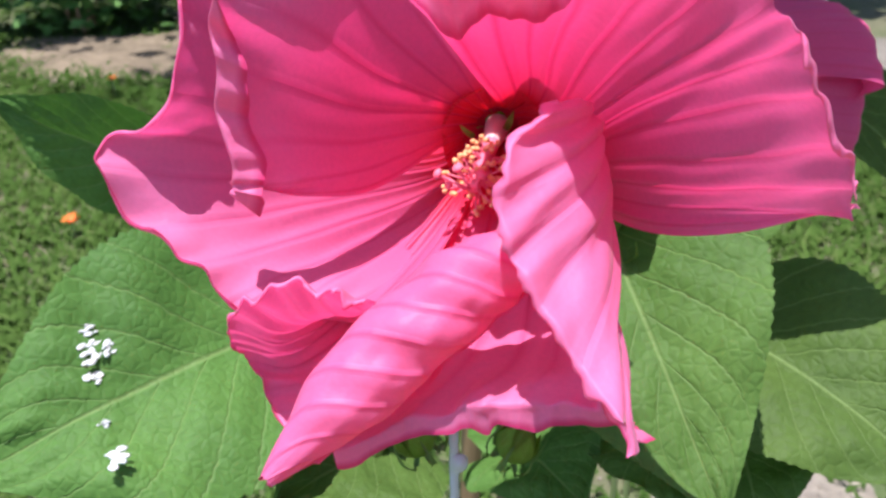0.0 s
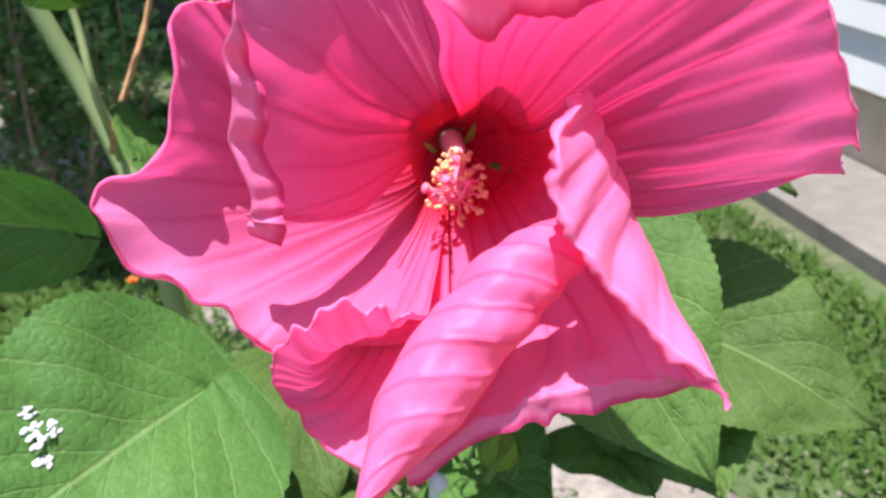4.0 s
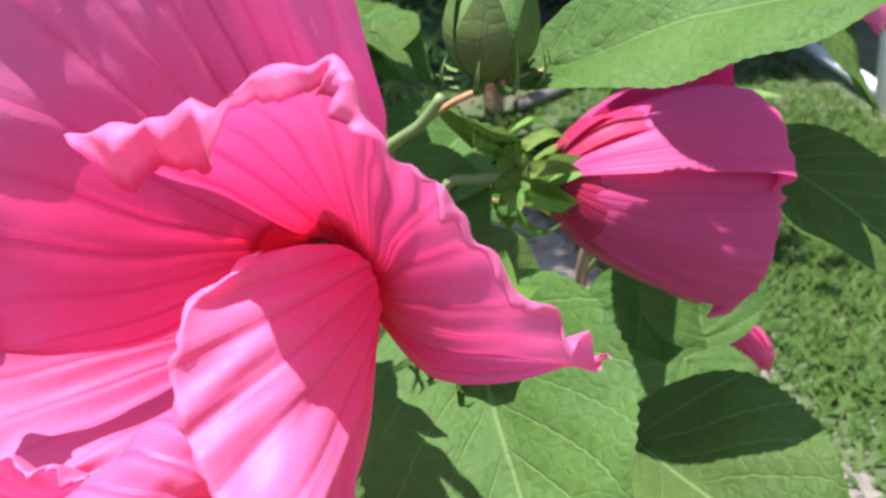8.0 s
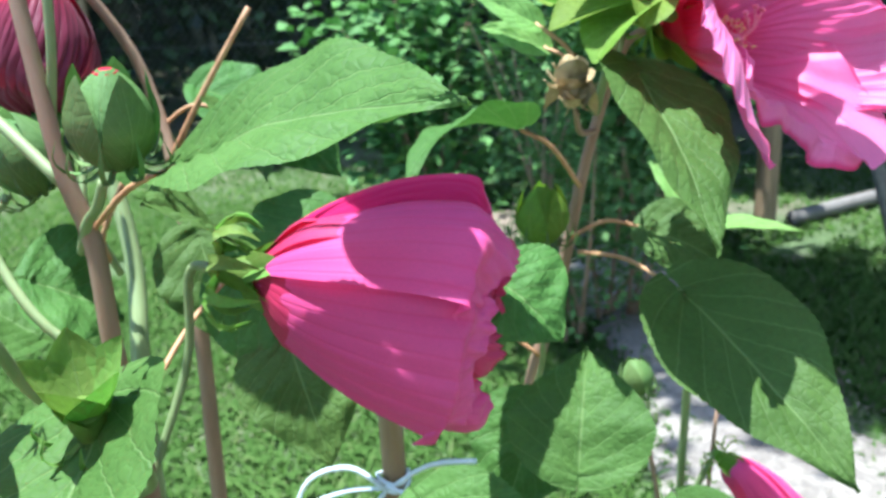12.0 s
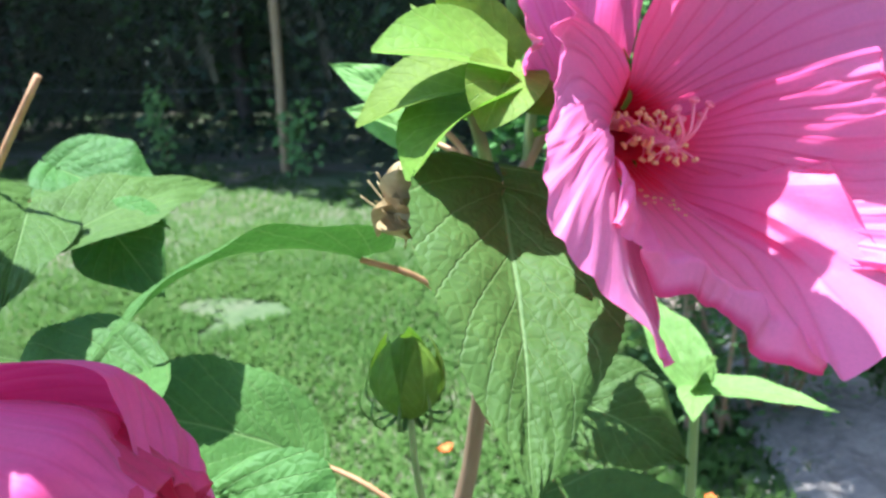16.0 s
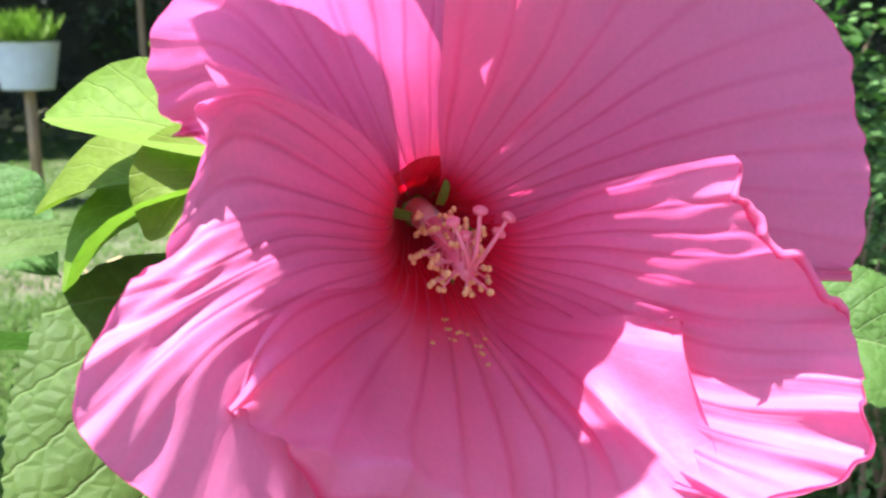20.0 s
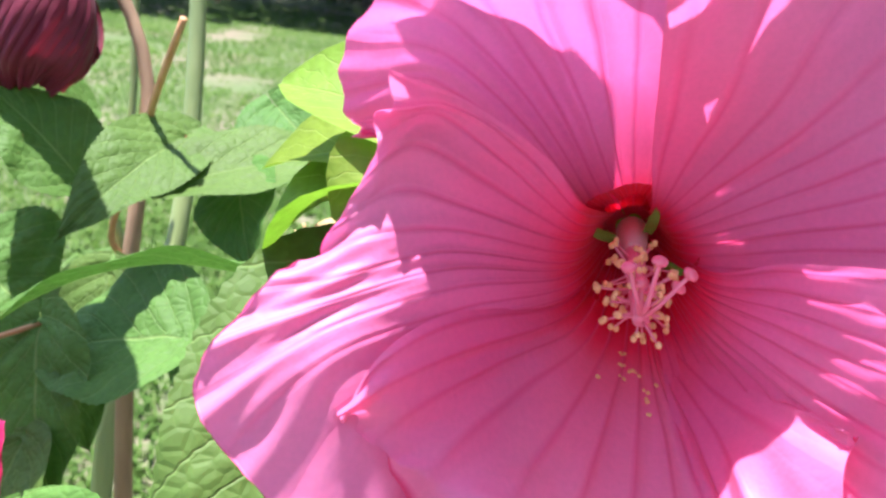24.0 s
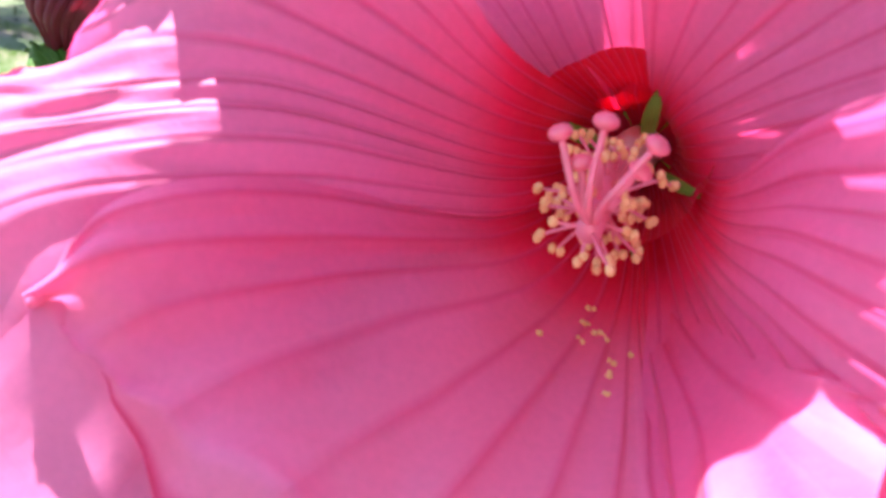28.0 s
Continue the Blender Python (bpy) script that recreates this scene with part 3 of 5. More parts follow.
# ---- flowers ----
def petal_grid(rails, root, along=22, per=6):
    """A petal's surface from guide curves that run from its base to its rim, in flower centimetres."""
    curves = []
    for r in rails:
        a = math.atan2(r[0][1], r[0][0])
        curves.append(spline([(root * math.cos(a), root * math.sin(a), 0.3), *r], along))
    curves = np.array(curves)
    cols = (len(rails) - 1) * per + 1
    return np.stack([spline(curves[:, i], cols) for i in range(along)], 0)


def normals_of(g):
    a, b = np.gradient(g, axis=0), np.gradient(g, axis=1)
    n = np.cross(a, b)
    return n / (np.linalg.norm(n, axis=2)[:, :, None] + 1e-9)


def turned(rail, degrees, drop):
    """A guide curve swung round the flower's axis, less and less towards the rim, and set a little behind."""
    out = []
    for k, (x, y, h) in enumerate(rail):
        a = radians(degrees) * (0.75, 1.0, 0.6, 0.0)[k]
        out.append((x * math.cos(a) - y * math.sin(a), x * math.sin(a) + y * math.cos(a), h - drop))
    return out


def petal(name, rails, frame_m, material, parent, seed, root=0.75, pleat=0.085, ruffle=0.3, label="", along=38, per=19, crinkle=0.13, shear=0.0, lap=(0, 0), rolls=(), flutter=0.1):
    """rolls: (from, to, radius, degrees, and the width of the flap beyond) of the stretches of rim that curl over towards the front, or to the back where the radius is negative."""
    rails = [list(r) for r in rails]
    if lap[0]:
        rails.insert(0, turned(rails[0], lap[0], 0.12))
    if lap[1]:
        rails.append(turned(rails[-1], lap[1], 0.12))
    g = petal_grid(rails, root, along, per)
    rows, cols = g.shape[:2]
    n = normals_of(g)
    if n[:, :, 2].mean() < 0:
        n = -n
    t = np.linspace(0, 1, rows)[:, None]
    s = np.linspace(0, 1, cols)[None]
    lift = pleat * np.sin(2 * math.pi * 13 * (s + shear * t)) * np.clip(t * 1.6, 0, 1) * 0.5
    rough = np.array([[noise.noise((4 * j / cols * 2.2, 3.2 * i / rows, seed)) for j in range(cols)] for i in range(rows)])
    wave = np.array([[noise.noise((j / cols * 16, seed * 3.1, 2.4 * i / rows)) for j in range(cols)] for i in range(rows)])
    edge = np.clip((t - 0.72) / 0.28, 0, 1) ** 2
    fine = np.array([[noise.noise((j / cols * 26 + (2.5 + 26 * shear) * i / rows, 7 * i / rows, seed * 1.7)) for j in range(cols)] for i in range(rows)])
    hem = ruffle * 1.25 * np.array([[noise.noise((j / cols * 27, seed * 0.7, 1.5 * i / rows)) for j in range(cols)] for i in range(rows)])
    radius, angle, flap = np.full(cols, 0.05), np.full(cols, 40.0), np.zeros(cols)
    for a, z, r, d, *rest in rolls:
        w = np.clip(np.minimum((s[0] - a) / 0.07, (z - s[0]) / 0.07), 0, 1)
        radius, angle, flap = radius + (r - radius) * w, angle + (d - angle) * w, flap + ((rest[0] if rest else 0.0) - flap) * w
    broad = (1 - 0.7 * np.clip(np.abs(radius) / 0.5 - 0.3, 0, 1))[None]
    out = g[-1] - g[-3]
    out /= np.linalg.norm(out, axis=1)[:, None] + 1e-9
    rim = n[-1].copy()
    g = g + n * (lift + 0.15 * rough * np.clip(t * 2, 0, 1) + crinkle * fine * np.clip(t * 1.5 - 0.3, 0, 1) + (ruffle * wave * edge + hem * edge) * broad)[:, :, None]
    tt = list(t[:, 0] * 0.96)
    if rolls:
        calm = 1 - 0.4 * np.clip(np.abs(radius) / 0.5 - 0.3, 0, 1)
        radius = radius * (1 + 0.55 * calm * np.array([noise.noise((j / cols * 22, seed, 1.0)) for j in range(cols)]))
        angle = angle * (1 + 0.3 * calm * np.array([noise.noise((j / cols * 15, seed, 5.0)) for j in range(cols)]))
        last = g[-1]
        flut = np.array([noise.noise((j / cols * 34, seed * 2.3, 9.0)) + 0.6 * noise.noise((j / cols * 70, seed, 3.0)) for j in range(cols)])[:, None] * calm[:, None]
        extra = []
        for q in np.linspace(0.12, 1, 9):
            f = np.radians(angle) * q
            extra.append(last + (np.abs(radius) * np.sin(f))[:, None] * out + (radius * (1 - np.cos(f)))[:, None] * rim + flutter * flut * q * (out * 0.55 + rim * 0.8))
            tt.append(0.96 + (0.04 if not flap.any() else 0.01) * q)
        if flap.any():
            f, side = np.radians(angle), np.sign(radius)
            go = np.cos(f)[:, None] * out + (side * np.sin(f))[:, None] * rim
            width = flap * (1 + 0.35 * np.array([noise.noise((j / cols * 9, seed * 1.3, 4.0)) for j in range(cols)]))
            end, ripple = extra[-1], np.array([noise.noise((j / cols * 30, seed * 2.9, 6.0)) for j in range(cols)])[:, None]
            for q in np.linspace(0.2, 1, 6):
                extra.append(end + go * (width * q)[:, None] + flutter * ripple * q * np.minimum(1, flap)[:, None] * (rim * 0.9 - out * 0.3))
                tt.append(0.97 + 0.03 * q)
        g = np.concatenate([g, np.array(extra)], 0)
        rows = len(g)
    uv = [(s[0][j] + shear * tt[i], tt[i]) for i in range(rows) for j in range(cols)]
    v = [frame_m @ Vector(p * 0.01) for p in g.reshape(-1, 3)]
    return mesh_ob(name, v, sheet_faces(rows, cols), material, parent, label, uv)


def rolled_margin(axis, radii, frame_m, material, parent, seed, start=0.0, sweep=400.0, shear=-0.6, label="", crinkle=0.16, open_=(0.0, 0.0)):
    """A stretch of petal rolled into a tube round a curved axis, in flower centimetres: a spiral in cross-section, pleated askew, ending in a point."""
    rows, cols = 60, 80
    pts = spline(axis, rows)
    rad = np.interp(np.linspace(0, 1, rows), np.linspace(0, 1, len(radii)), radii)
    tang = np.gradient(pts, axis=0)
    tang /= np.linalg.norm(tang, axis=1)[:, None]
    up = np.array((0.0, 0.25, 1.0))
    v, uv = [], []
    for i in range(rows):
        t = i / (rows - 1)
        a = np.cross(tang[i], up)
        a /= np.linalg.norm(a)
        b = np.cross(a, tang[i])
        for j in range(cols):
            s = j / (cols - 1)
            q = radians(start + sweep * s + open_[0] * t)
            w = 4.0 * s + 7.0 * shear * t
            fold = 0.05 * math.sin(2 * math.pi * w + 1.5 * noise.noise((s * 2, t * 3, seed + 9))) * (0.5 + 0.8 * noise.noise((w * 0.5, t * 2.0, seed))) + crinkle * noise.noise((s * 3.0 + shear * 4 * t, t * 5.0, seed)) + 0.05 * noise.noise((s * 16, t * 14, seed + 4))
            r = rad[i] * (1 - 0.16 * s + fold) + open_[1] * max(0.0, 0.18 - t) / 0.18 * s
            slip = 0.10 * noise.noise((s * 9, seed, 2.0)) * (1 if i in (0, rows - 1) else 0.6)
            v.append(frame_m @ (Vector(pts[i] + r * (math.cos(q) * a + math.sin(q) * b) + slip * tang[i]) * 0.01))
            uv.append((0.4 * s + 0.7 * shear * t, 0.5 + 0.3 * abs(2 * s - 1) ** 2 + 0.15 * t))
    return mesh_ob("rolled_margin", v, sheet_faces(rows, cols), material, parent, label, uv)


def throat(frame_m, parent, material, seed, turn=0.3, top=(1.75, 2.6)):
    """The crimson claws of the five petals, with narrow slits between them."""
    for k in range(5):
        v, uv = [], []
        for i in range(9):
            q = i / 8
            for j in range(9):
                s = j / 8 * 2 - 1
                a = turn + 2 * math.pi * k / 5 + s * 0.628 * (0.90 + 0.1 * abs(2 * q - 0.9))
                r = 0.5 + (top[0] - 0.5) * q ** 0.8 - 0.10 * s * s
                v.append(frame_m @ (Vector((r * math.cos(a), r * math.sin(a), top[1] * q ** 1.3 - 0.1)) * 0.01))
                uv.append((j / 8, 0.02 + 0.11 * q))
        mesh_ob("petal_claw", v, sheet_faces(9, 9), material, parent, "crimson petal base", uv)


def flower_frame(o, a):
    a = Vector(a).normalized()
    u = Vector((0, 0, 1)).cross(a).normalized()
    v = a.cross(u)
    m = Matrix((u, v, a)).transposed().to_4x4()
    m.translation = o
    return m


def column(frame_m, parent, bend, seed, length=4.6, styles=(0.2, 1.35, 0.7), first=0.6):
    """Staminal column with a pale base, anthers on fine filaments, and five styles with round stigmas."""
    rnd = random.Random(seed)
    mid = [(0, 0, 0.0), (bend[0] * 0.2, bend[1] * 0.2, length * 0.4), (bend[0], bend[1], length)]
    pts = [frame_m @ Vector((x * 0.01, y * 0.01, z * 0.01)) for x, y, z in mid]
    col = tube("staminal_column", pts, [0.0036, 0.003, 0.0021], COLUMN, parent, 12, "pink staminal column")
    pp = spline([tuple(p) for p in pts], 40)
    tube("column_base", [tuple(pp[k]) for k in (0, 7, 14, 20)], [0.0046, 0.0043, 0.0038, 0.0030], COLUMN_PALE, col, 14, "pale base of the column")
    rot = frame_m.to_3x3()
    for k in range(54):
        q = first + (0.99 - first) * (k + rnd.random()) / 54
        a = k * 2.4 + rnd.uniform(-0.3, 0.3)
        out = rot @ Vector((math.cos(a), math.sin(a), rnd.uniform(0.0, 0.7)))
        p = Vector(pp[int(q * 39)])
        tip = p + out.normalized() * rnd.uniform(0.0055, 0.0112)
        bow = (p + tip) / 2 + rot @ Vector((0, 0, 0.0012))
        mesh_ob("filament", *tube_data([tuple(p), tuple(bow), tuple(tip)], [0.0004, 0.0003], 5, 4), COLUMN, col)
        lobe = Vector((rnd.gauss(0, 1), rnd.gauss(0, 1), rnd.gauss(0, 1))).normalized() * 0.0007
        mesh_ob("anther", *joined(ball_data(tip + lobe, (0.0010, 0.0008, 0.0009), 5, 7), ball_data(tip - lobe, (0.0009, 0.0008, 0.0010), 5, 7)), POLLEN, col)
    end = Vector(pp[-1])
    for k in range(5):
        a = k * 2 * math.pi / 5 + 0.4
        go = Vector((styles[0] + 0.75 * math.cos(a), styles[1] + 0.35 * math.sin(a), styles[2] + 0.2 * math.sin(a))) * 0.01
        tip = end + rot @ go
        low = end - rot @ Vector((0, 0, 0.004))
        bow = end + rot @ Vector((go.x * 0.3, go.y * 0.35, go.z * 0.75))
        tube("style", [tuple(low), tuple(bow), tuple(tip)], [0.0007, 0.00055], COLUMN, col, 6)
        mesh_ob("stigma", *ball_data(tip, (0.0020, 0.0020, 0.0013), 6, 10, tuple(tip - bow)), STIGMA, col)


def sepal_data(length, width, curl, cup=0.25, n=8, m=5):
    """A pointed sepal along +x from the origin, its tip bent up by curl."""
    v, uv = [], []
    for i in range(n):
        t = i / (n - 1)
        w = width * math.sin(math.pi * (0.2 + 0.8 * t) ** 0.95) ** 0.9 if i < n - 1 else 0.0003
        a = curl * t
        x = length * (math.sin(a) / curl if abs(curl) > 1e-3 else t)
        z = length * ((1 - math.cos(a)) / curl if abs(curl) > 1e-3 else 0)
        for k in range(m):
            s = k / (m - 1) * 2 - 1
            v.append(Vector((x, s * w / 2, z + cup * w * s * s)))
            uv.append((s * 0.5 + 0.5, t))
    return v, sheet_faces(n, m), uv


def ribbon_data(points, widths, facing):
    """A narrow folded strip along the points, widest in its middle; facing: the side its face looks to."""
    pts = spline([tuple(p) for p in points], 9)
    tang = np.gradient(pts, axis=0)
    v, uv = [], []
    for i, (p, d) in enumerate(zip(pts, tang)):
        t = i / 8
        side = np.cross(d, np.array(facing))
        side /= np.linalg.norm(side) + 1e-9
        n = np.cross(side, d)
        n /= np.linalg.norm(n) + 1e-9
        w = widths * max(0.08, math.sin(math.pi * (0.25 + 0.75 * t)) ** 0.8) / 2
        for k in (-1, 0, 1):
            v.append(p + side * w * k + n * w * 0.5 * abs(k))
            uv.append((k * 0.5 + 0.5, t))
    return v, sheet_faces(9, 3), uv


def calyx(o, axis, parent, length=0.03, width=0.02, open_=0.9, count=5, bracts=10, material=None, spin=0.0, size=1.0, bract=0.0032):
    """A cup of sepals round the base of a flower, with thin curling bracts below it."""
    rot = Vector(axis).to_track_quat("Z", "Y").to_matrix()
    cup = tube("calyx", [tuple(Vector(o) - rot @ Vector((0, 0, 0.012))), tuple(o), tuple(Vector(o) + rot @ Vector((0, 0, 0.008)))], [0.003, 0.0075, 0.009], material or SEPAL, parent, 12, "green calyx")
    for k in range(count):
        q = Matrix.Rotation(spin + 2 * math.pi * k / count, 3, "Z") @ Matrix.Rotation(-open_, 3, "Y")
        v, f, uv = sepal_data(length, width, 0.6)
        mesh_ob("sepal", [Vector(o) + rot @ (q @ p + Vector((0, 0, 0.001))) for p in v], f, material or SEPAL, cup, "", uv)
    rnd = random.Random(int(o[0] * 1000))
    for k in range(bracts):
        a = spin + 2 * math.pi * k / bracts + 0.2
        d = Vector((math.cos(a), math.sin(a), 0))
        base = Vector((0, 0, -0.008)) + d * 0.005
        pts = [base, base + (d * 0.009 + Vector((0, 0, -0.002))) * size, base + (d * 0.016 + Vector((0, 0, 0.005))) * size, base + (d * 0.013 + Vector((0, 0, 0.014 * rnd.uniform(0.6, 1.2)))) * size]
        bv, bf, buv = ribbon_data([Vector(o) + rot @ p for p in pts], bract * size, tuple(rot @ (d + Vector((0, 0, 0.4)))))
        mesh_ob("bract", bv, bf, material or SEPAL, cup, "", buv)


def slit_sepals(frame_m, parent, places):
    """Green slivers of the calyx that show between the petal claws, in flower centimetres."""
    for a, b, w in places:
        v, f, uv = ribbon_data([Vector(a), (Vector(a) + Vector(b)) / 2 + Vector((0, 0, 0.15)), Vector(b)], w, (0.05, 0.1, 1))
        mesh_ob("calyx_sliver", [frame_m @ (Vector(p) * 0.01) for p in v], f, SEPAL, parent, "green calyx seen through the throat", uv)


def open_flower_one():
    m = flower_frame((0.02, 0.345, 0.925), (-0.10, -0.985, 0.12))
    ob = thing("hibiscus_flower", "large deep pink hibiscus flower with red heart and rolled petals", "flower", "hibiscus flowers")
    rails_a = [
    [(-1.8, 0.0, 2.0), (-3.9, -0.2, 5.0), (-5.5, 0.1, 7.5), (-7.0, 0.2, 9.2)],
    [(-1.8, 0.8, 2.0), (-4.2, 1.5, 5.0), (-5.8, 2.5, 7.5), (-7.2, 3.6, 9.5)],
    [(-1.4, 1.3, 2.0), (-3.5, 3.4, 5.0), (-5.1, 5.5, 8.0), (-6.9, 6.6, 10.0)],
    [(-0.7, 1.6, 1.8), (-2.5, 4.8, 4.0), (-3.9, 7.5, 6.2), (-5.0, 9.7, 7.8)],
    [(-0.2, 1.7, 1.5), (-1.4, 5.1, 2.7), (-2.5, 8.3, 4.1), (-3.5, 11.1, 5.2)],
    [(0.3, 1.8, 1.3), (-0.3, 5.2, 2.0), (-1.1, 8.4, 3.0), (-1.9, 11.2, 4.2)],
    [(0.9, 1.7, 1.2), (1.2, 4.6, 2.3), (1.0, 7.4, 3.7), (0.8, 10.4, 5.0)],
    [(1.5, 1.5, 1.2), (2.9, 3.4, 3.0), (3.7, 5.4, 4.5), (3.2, 8.7, 5.6)],
]
    rails_b = [
    [(0.0, 1.3, 2.0), (-1.0, 3.2, 5.0), (-1.5, 4.7, 8.3), (-2.3, 5.9, 10.7)],
    [(0.8, 1.6, 2.0), (0.5, 3.8, 5.2), (0.4, 5.5, 8.6), (0.3, 6.3, 11.2)],
    [(1.5, 1.4, 2.0), (1.9, 3.9, 5.6), (2.4, 5.9, 9.6), (2.6, 7.0, 12.7)],
    [(2.2, 1.0, 2.5), (3.5, 3.7, 7.0), (4.7, 6.0, 11.0), (5.3, 7.7, 14.0)],
    [(2.6, 0.6, 2.7), (4.2, 2.9, 7.4), (5.6, 4.8, 11.4), (6.3, 6.0, 14.3)],
    [(2.8, 0.1, 2.8), (4.7, 2.1, 7.3), (6.4, 3.5, 10.8), (7.6, 4.4, 13.4)],
    [(2.8, -0.7, 2.7), (5.1, 0.4, 6.9), (7.2, 1.3, 10.0), (8.9, 2.2, 12.2)],
    [(2.8, -1.3, 2.6), (5.0, -0.9, 6.2), (7.3, -0.2, 8.4), (9.6, 0.6, 10.4)],
]
    # the lowest petal: a floor with a crinkled hem, both margins rolled up into tubes
    rails_c = [
    [(-0.6, -2.0, 3.0), (-1.2, -3.6, 7.0), (-2.2, -5.0, 10.5), (-3.6, -6.0, 12.8)],
    [(0.2, -2.2, 3.0), (0.2, -3.8, 7.0), (-0.2, -4.6, 10.0), (-0.8, -5.1, 12.3)],
    [(1.0, -2.3, 3.0), (1.4, -3.8, 7.0), (1.5, -4.3, 10.0), (0.9, -4.7, 12.2)],
    [(1.6, -2.1, 3.0), (2.4, -3.3, 7.0), (2.9, -3.9, 10.5), (3.2, -4.4, 12.6)],
    [(2.2, -1.6, 3.0), (3.2, -2.3, 7.0), (3.7, -3.0, 11.0), (3.9, -3.9, 14.4)],
    [(2.6, -0.9, 3.4), (3.5, -1.2, 7.4), (3.7, -2.2, 12.0), (4.1, -3.6, 16.1)],
    [(2.8, -0.5, 3.8), (3.7, -0.7, 8.0), (3.7, -1.6, 12.2), (2.9, -2.3, 14.6)],
    [(2.9, -0.1, 4.0), (3.7, 0.2, 7.6), (3.1, -0.1, 11.2), (1.6, -0.8, 13.6)],
    [(2.9, 0.3, 4.0), (3.5, 1.0, 7.0), (2.9, 1.1, 10.6), (0.9, 0.6, 13.0)],
    [(2.8, 0.5, 3.9), (3.3, 1.6, 6.7), (2.8, 2.1, 9.6), (1.2, 2.4, 12.2)],
    [(2.6, 0.8, 3.8), (3.0, 2.0, 6.4), (2.7, 2.8, 8.6), (2.0, 3.1, 10.4)],
]
    # the cupped petal beside it
    rails_d = [
    [(-0.8, -2.1, 3.0), (-1.6, -3.0, 6.0), (-2.3, -3.2, 9.0), (-3.0, -2.5, 10.9)],
    [(-1.2, -2.2, 3.0), (-2.6, -3.6, 6.0), (-3.8, -3.7, 9.2), (-4.4, -2.0, 11.3)],
    [(-1.5, -2.1, 3.0), (-3.6, -4.0, 6.0), (-5.2, -4.0, 9.5), (-6.1, -2.1, 11.6)],
    [(-1.7, -2.0, 3.0), (-3.9, -4.2, 6.0), (-5.6, -4.7, 9.3), (-6.9, -3.6, 11.1)],
    [(-1.5, -2.2, 3.0), (-3.4, -4.7, 6.2), (-5.2, -5.6, 9.0), (-6.5, -5.4, 9.9)],
    [(-1.1, -2.3, 3.0), (-2.6, -4.9, 7.0), (-4.0, -6.1, 9.8), (-5.4, -6.5, 11.2)],
    [(-0.7, -2.3, 3.0), (-1.6, -4.8, 8.0), (-2.6, -6.0, 11.0), (-4.0, -6.4, 13.0)],
]
    rails_e = [
    [(-1.7, -2.6, 2.5), (-2.6, -3.4, 5.0), (-3.8, -3.9, 7.0), (-5.8, -4.3, 8.5)],
    [(-1.8, -2.3, 2.0), (-4.4, -3.2, 5.0), (-6.2, -3.4, 7.5), (-7.3, -3.7, 9.3)],
    [(-2.1, -1.7, 2.0), (-5.6, -2.1, 5.0), (-8.0, -2.2, 7.3), (-9.3, -1.9, 9.0)],
    [(-2.2, -1.1, 2.0), (-6.5, -0.7, 5.0), (-9.2, -0.1, 7.0), (-11.5, 0.4, 8.4)],
    [(-2.4, -0.7, 2.0), (-6.4, 0.4, 4.5), (-8.4, 1.6, 6.3), (-9.6, 2.2, 7.8)],
    [(-2.3, -0.4, 1.5), (-5.7, 1.6, 3.8), (-7.4, 3.6, 5.5), (-8.6, 5.5, 7.5)],
    [(-2.1, -0.0, 1.5), (-5.1, 2.4, 3.5), (-6.4, 4.4, 5.0), (-7.4, 5.8, 6.5)],
]
    petal("petal", rails_a, m, PETAL_DEEP, ob, 3, lap=(14, 0), rolls=((-0.1, 0.36, 0.16, 150, 0.75), (0.42, 1.1, 0.1, 60)), flutter=0.34)
    petal("petal", rails_b, m, PETAL_DEEP, ob, 4, lap=(0, -10), flutter=0.36, rolls=((0.0, 0.26, 0.3, 140, 1.1), (0.22, 0.5, 0.2, 130, 0.35), (0.5, 0.84, 0.18, 130), (0.86, 1.1, 0.1, 70)))
    low = petal("petal", rails_c, m, PETAL_DEEP, ob, 5, crinkle=0.2, pleat=0.10, ruffle=0.2, flutter=0.3, shear=0.12, rolls=((-0.1, 0.46, -0.12, 80, 0.55), (0.5, 1.1, 0.16, 150, 0.35)), label="petal with one margin rolled and one folded up")
    rolled_margin([(1.7, -0.9, 10.4), (0.9, -1.2, 11.0), (-0.5, -2.0, 11.6), (-2.0, -3.3, 12.3), (-3.5, -4.6, 13.4), (-4.9, -5.8, 15.0)], [0.75, 1.05, 1.3, 1.35, 1.1, 0.2], m, PETAL_DEEP, low, 6, 200, 400, 1.0, "margin rolled into a tube")
    petal("petal", rails_d, m, PETAL_DEEP, ob, 6, crinkle=0.14, pleat=0.07, ruffle=0.22, flutter=0.22, rolls=((-0.1, 1.1, 0.12, 120),), label="small cupped petal with a frilled rim")
    petal("petal", rails_e, m, PETAL_DEEP, ob, 7, crinkle=0.1, lap=(34, -14), ruffle=0.4, flutter=0.16, rolls=((-0.1, 1.1, 0.12, 130),))
    throat(m, ob, PETAL_DEEP, 1, 0.1, (1.9, 2.2))
    slit_sepals(m, ob, (((0.34, 0.15, 1.2), (0.62, 0.95, 1.8), 0.26), ((-0.77, -0.14, 1.2), (-1.25, 0.36, 1.7), 0.2), ((1.15, -0.68, 1.4), (1.95, -0.9, 1.9), 0.24)))
    column(m, ob, (-0.55, -1.15), 4, 4.3, (-0.4, 0.55, 0.6), 0.66)
    calyx(tuple(m @ Vector((0, 0, -0.010))), tuple(m.to_3x3() @ Vector((0, 0, 1))), ob, 0.036, 0.026, 0.28)


open_flower_one()


